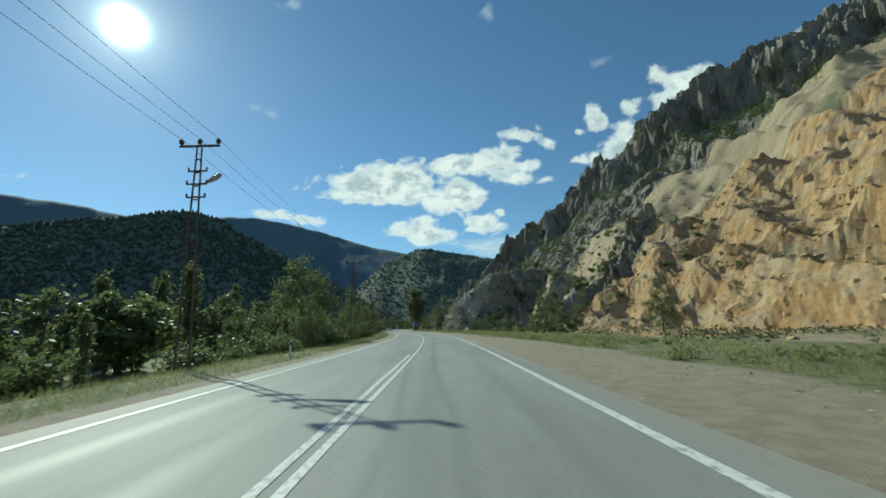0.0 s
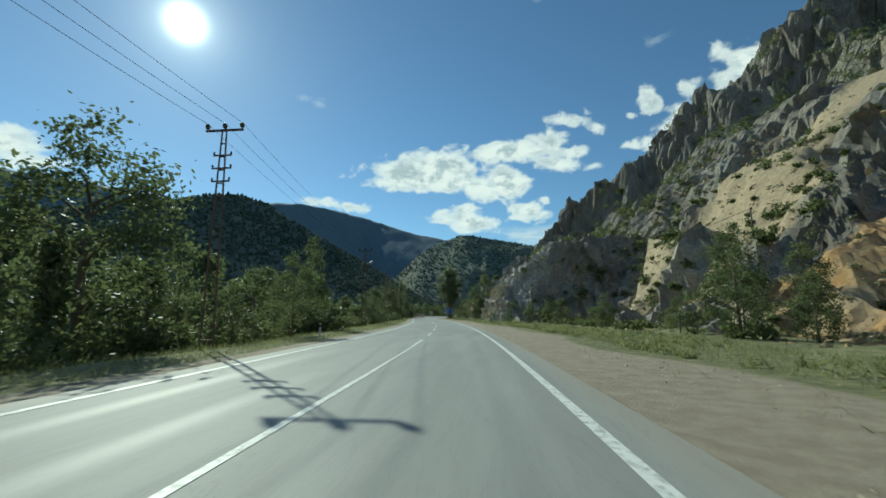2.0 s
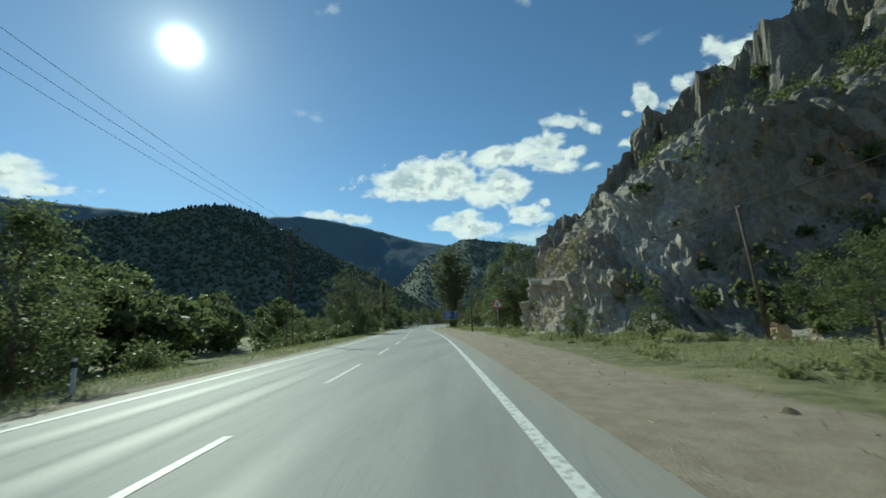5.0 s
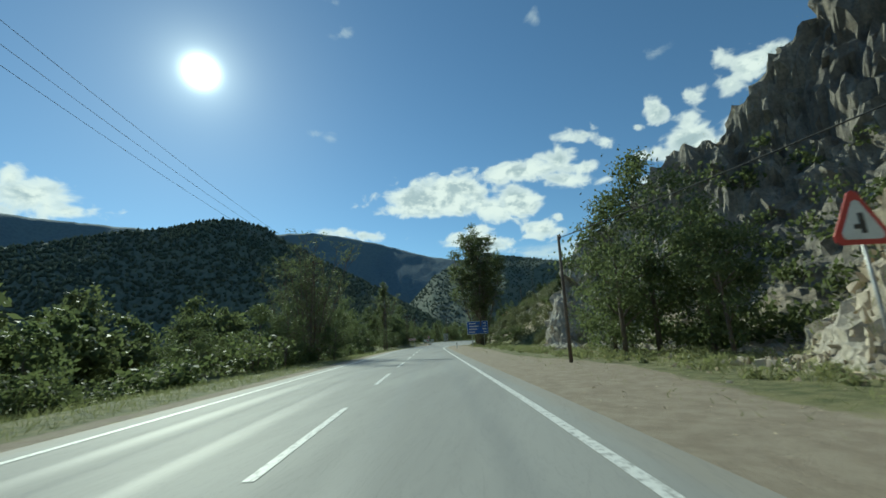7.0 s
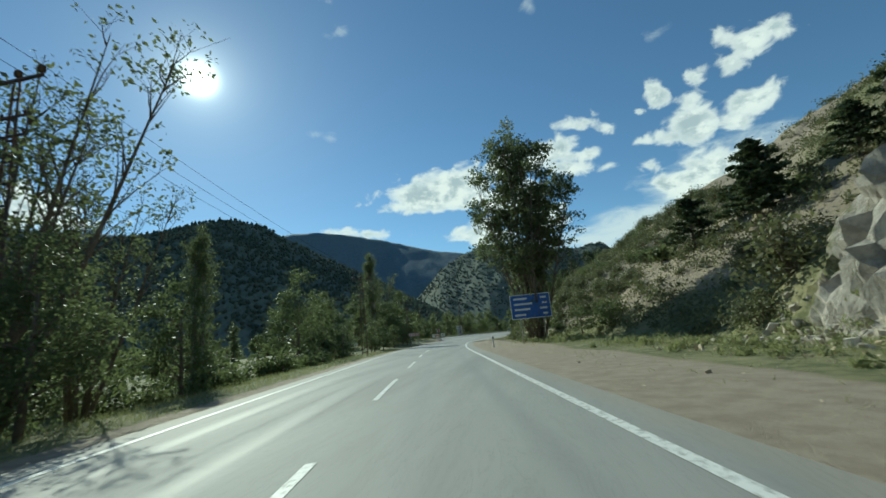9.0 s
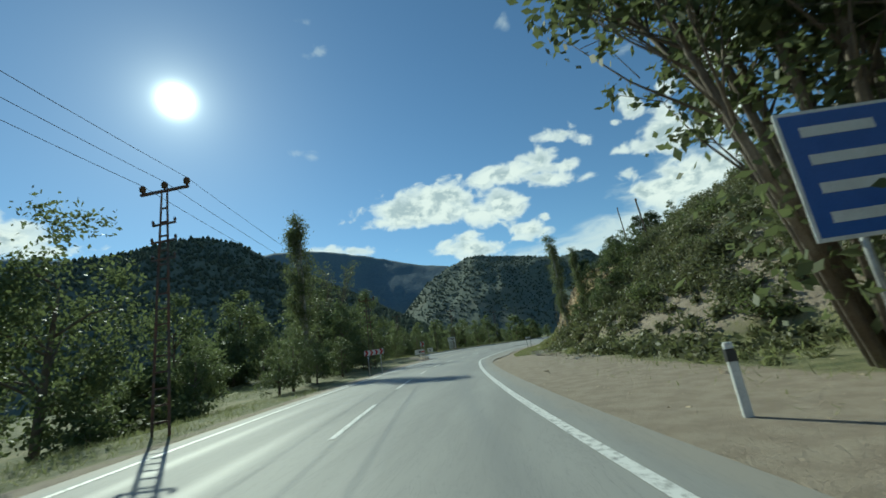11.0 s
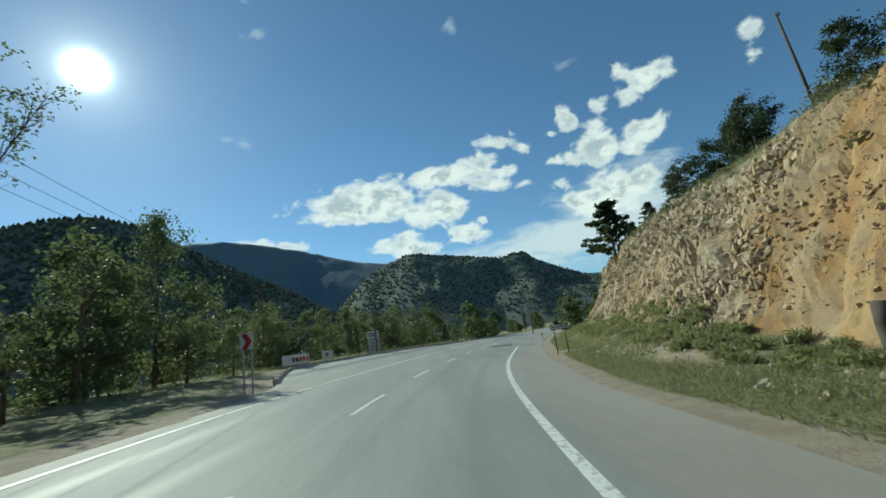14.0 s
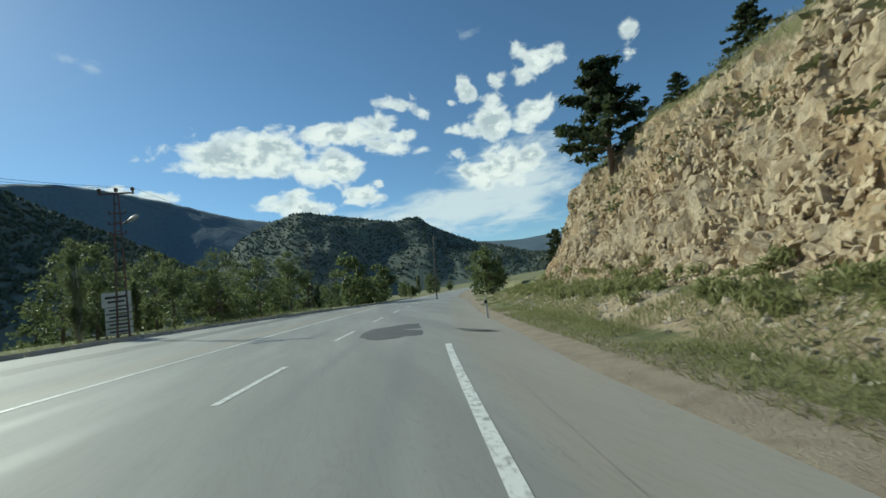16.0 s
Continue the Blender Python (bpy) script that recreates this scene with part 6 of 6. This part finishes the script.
def loose(name, pts, sizes, label, r, sink=0.25, slant=False, mat=M_STONE):
    """Many stones in one mesh."""
    verts, faces, o = [], [], 0
    shapes = [(np.array([v.co[:] for v in me.vertices]), [tuple(q.vertices) for q in me.polygons]) for me in CHUNKS]
    for c, s in zip(pts, sizes):
        v, f = shapes[int(r.choice((1, 3, 5, 6))) if slant else int(r.integers(len(shapes)))]
        turn = np.array(Euler((r.normal(0.4, 0.28), r.normal(-0.25, 0.28), r.normal(0, 0.6)) if slant else r.uniform(0, 6.283, 3)).to_matrix())
        verts.append((v * s) @ turn.T + c - np.array([0, 0, s * sink]))
        faces.extend([tuple(i + o for i in q) for q in f])
        o += len(v)
    ob = new(name, mesh_of(name, np.concatenate(verts), faces, mat))
    return tagged(ob, label, "stones", kind="stuff")


p, r = scatter(4200, (0, 215), (4.7, 10), 21)
loose("gravel", p, (0.02 + 0.06 * r.random(len(p)) ** 2) * (1 + 2.0 * (r.random(len(p)) > 0.97)), "loose gravel on the dusty verge", r)
p, r = scatter(6500, (198, 285), (7.7, 10.2), 22)
keep = fbm(p[:, 0] * 0.6, p[:, 1] * 0.6, 2, 3) > -0.2
p = p[keep]
loose("rubble", p, 0.06 + 0.15 * r.random(len(p)) ** 1.7, "pale broken stones below the rock cut", r, 0.15, False, M_ROCK)
p, r = scatter(420, (112, 168), (9.5, 14), 23)
loose("rubble", p, r.uniform(0.08, 0.4, len(p)), "fallen grey stones at the foot of the rock", r)
for y_range, d_range, seed, n in (((113, 134), (11.2, 14.5), 26, 900), ((153, 167), (12, 15.5), 27, 600)):
    p, r = scatter(n, y_range, d_range, seed)
    loose("broken_rock", p, 0.10 + 0.3 * r.random(n) ** 2, "jagged pale grey rock jutting from the face", r, 0.0, True, M_ROCK)
p, r = scatter(2200, (20, 112), (17, 60), 29)
loose("scree_stones", p, 0.1 + 0.6 * r.random(len(p)) ** 3, "tan stones scattered over the bare slope", r, 0.2, False, M_CLAY)
p, r = scatter(130, (275, 283), (-14.6, -12.6), 30)
loose("rubble", p, r.uniform(0.12, 0.5, len(p)), "heap of pale rubble behind the kerb", r, 0.1)
# the shattered face of the cut: many wedge-shaped stones bedded on a slant
p, r = scatter(14000, (233, 273), (10.2, 14.9), 24)
loose("broken_rock", p, 0.07 + 0.24 * r.random(len(p)) ** 2.2, "rough broken tan rock in the cut face", r, 0.05, True)
p, r = scatter(3600, (217, 236), (11.0, 16.0), 28)
p = p[(p[:, 2] > 0.6) & (p[:, 2] < 9.5)]
loose("broken_rock", p, 0.05 + 0.11 * r.random(len(p)) ** 2.2, "crumbling orange clay and stones in the bank", r, 0.3, False, M_CLAY)
# those that the road passes nearest, one by one
p, r = scatter(300, (238, 262), (10.4, 15.0), 25)
for c in p:
    s = float(r.uniform(0.16, 0.38))
    piece("stone", CHUNKS[int(r.integers(len(CHUNKS)))], ground, "", Matrix.Translation(c) @ Euler((r.normal(0.35, 0.3), r.normal(-0.3, 0.3), r.uniform(0, 6.283))).to_matrix().to_4x4() @ Matrix.Scale(s, 4))
# weeds on the bank under the cut
weed_pts = []
for k in range(620):
    y = float(rs.uniform(203, 290))
    d = float(rs.uniform(9.0, 11.4) if y > 221 else rs.uniform(8.8, 14.5))
    x, yy = beside(y, d)
    if fbm(x * 0.35, yy * 0.35, 4, 3) < -0.25:
        continue
    s = float(rs.uniform(0.08, 0.25))
    weed_pts.append(np.array([x, yy, land_height(x, yy) + 0.5 * s]) + np.clip(rs.normal(0, 0.5, (100, 3)), -1, 1) * np.array([s * 1.3, s * 1.3, s]))
lv, _ = leaves(np.concatenate(weed_pts), 0.05, rs, aspect=5.5, up=0.8)
tagged(new("weeds", fast_mesh("weeds", lv, None, M_GRASS)), "tall green weeds on the bank below the rock cut", "weeds", kind="stuff")
# tall weeds and seed heads in the grassy strip before the crags
verge_pts = []
for k in range(900):
    y = float(rs.uniform(6, 190))
    d = float(rs.uniform(9.0, 15.0))
    x, yy = beside(y, d)
    if fbm(x * 0.22, yy * 0.22, 9, 3) < -0.1:
        continue
    s = float(rs.uniform(0.1, 0.34))
    verge_pts.append(np.array([x, yy, land_height(x, yy) + 0.45 * s]) + np.clip(rs.normal(0, 0.5, (70, 3)), -1, 1) * np.array([s * 1.4, s * 1.4, s]))
lv, _ = leaves(np.concatenate(verge_pts), 0.05, rs, aspect=4.5, up=0.7)
tagged(new("weeds", fast_mesh("weeds", lv, None, M_WEED)), "olive weeds and seed heads in the grassy verge", "weeds", kind="stuff")
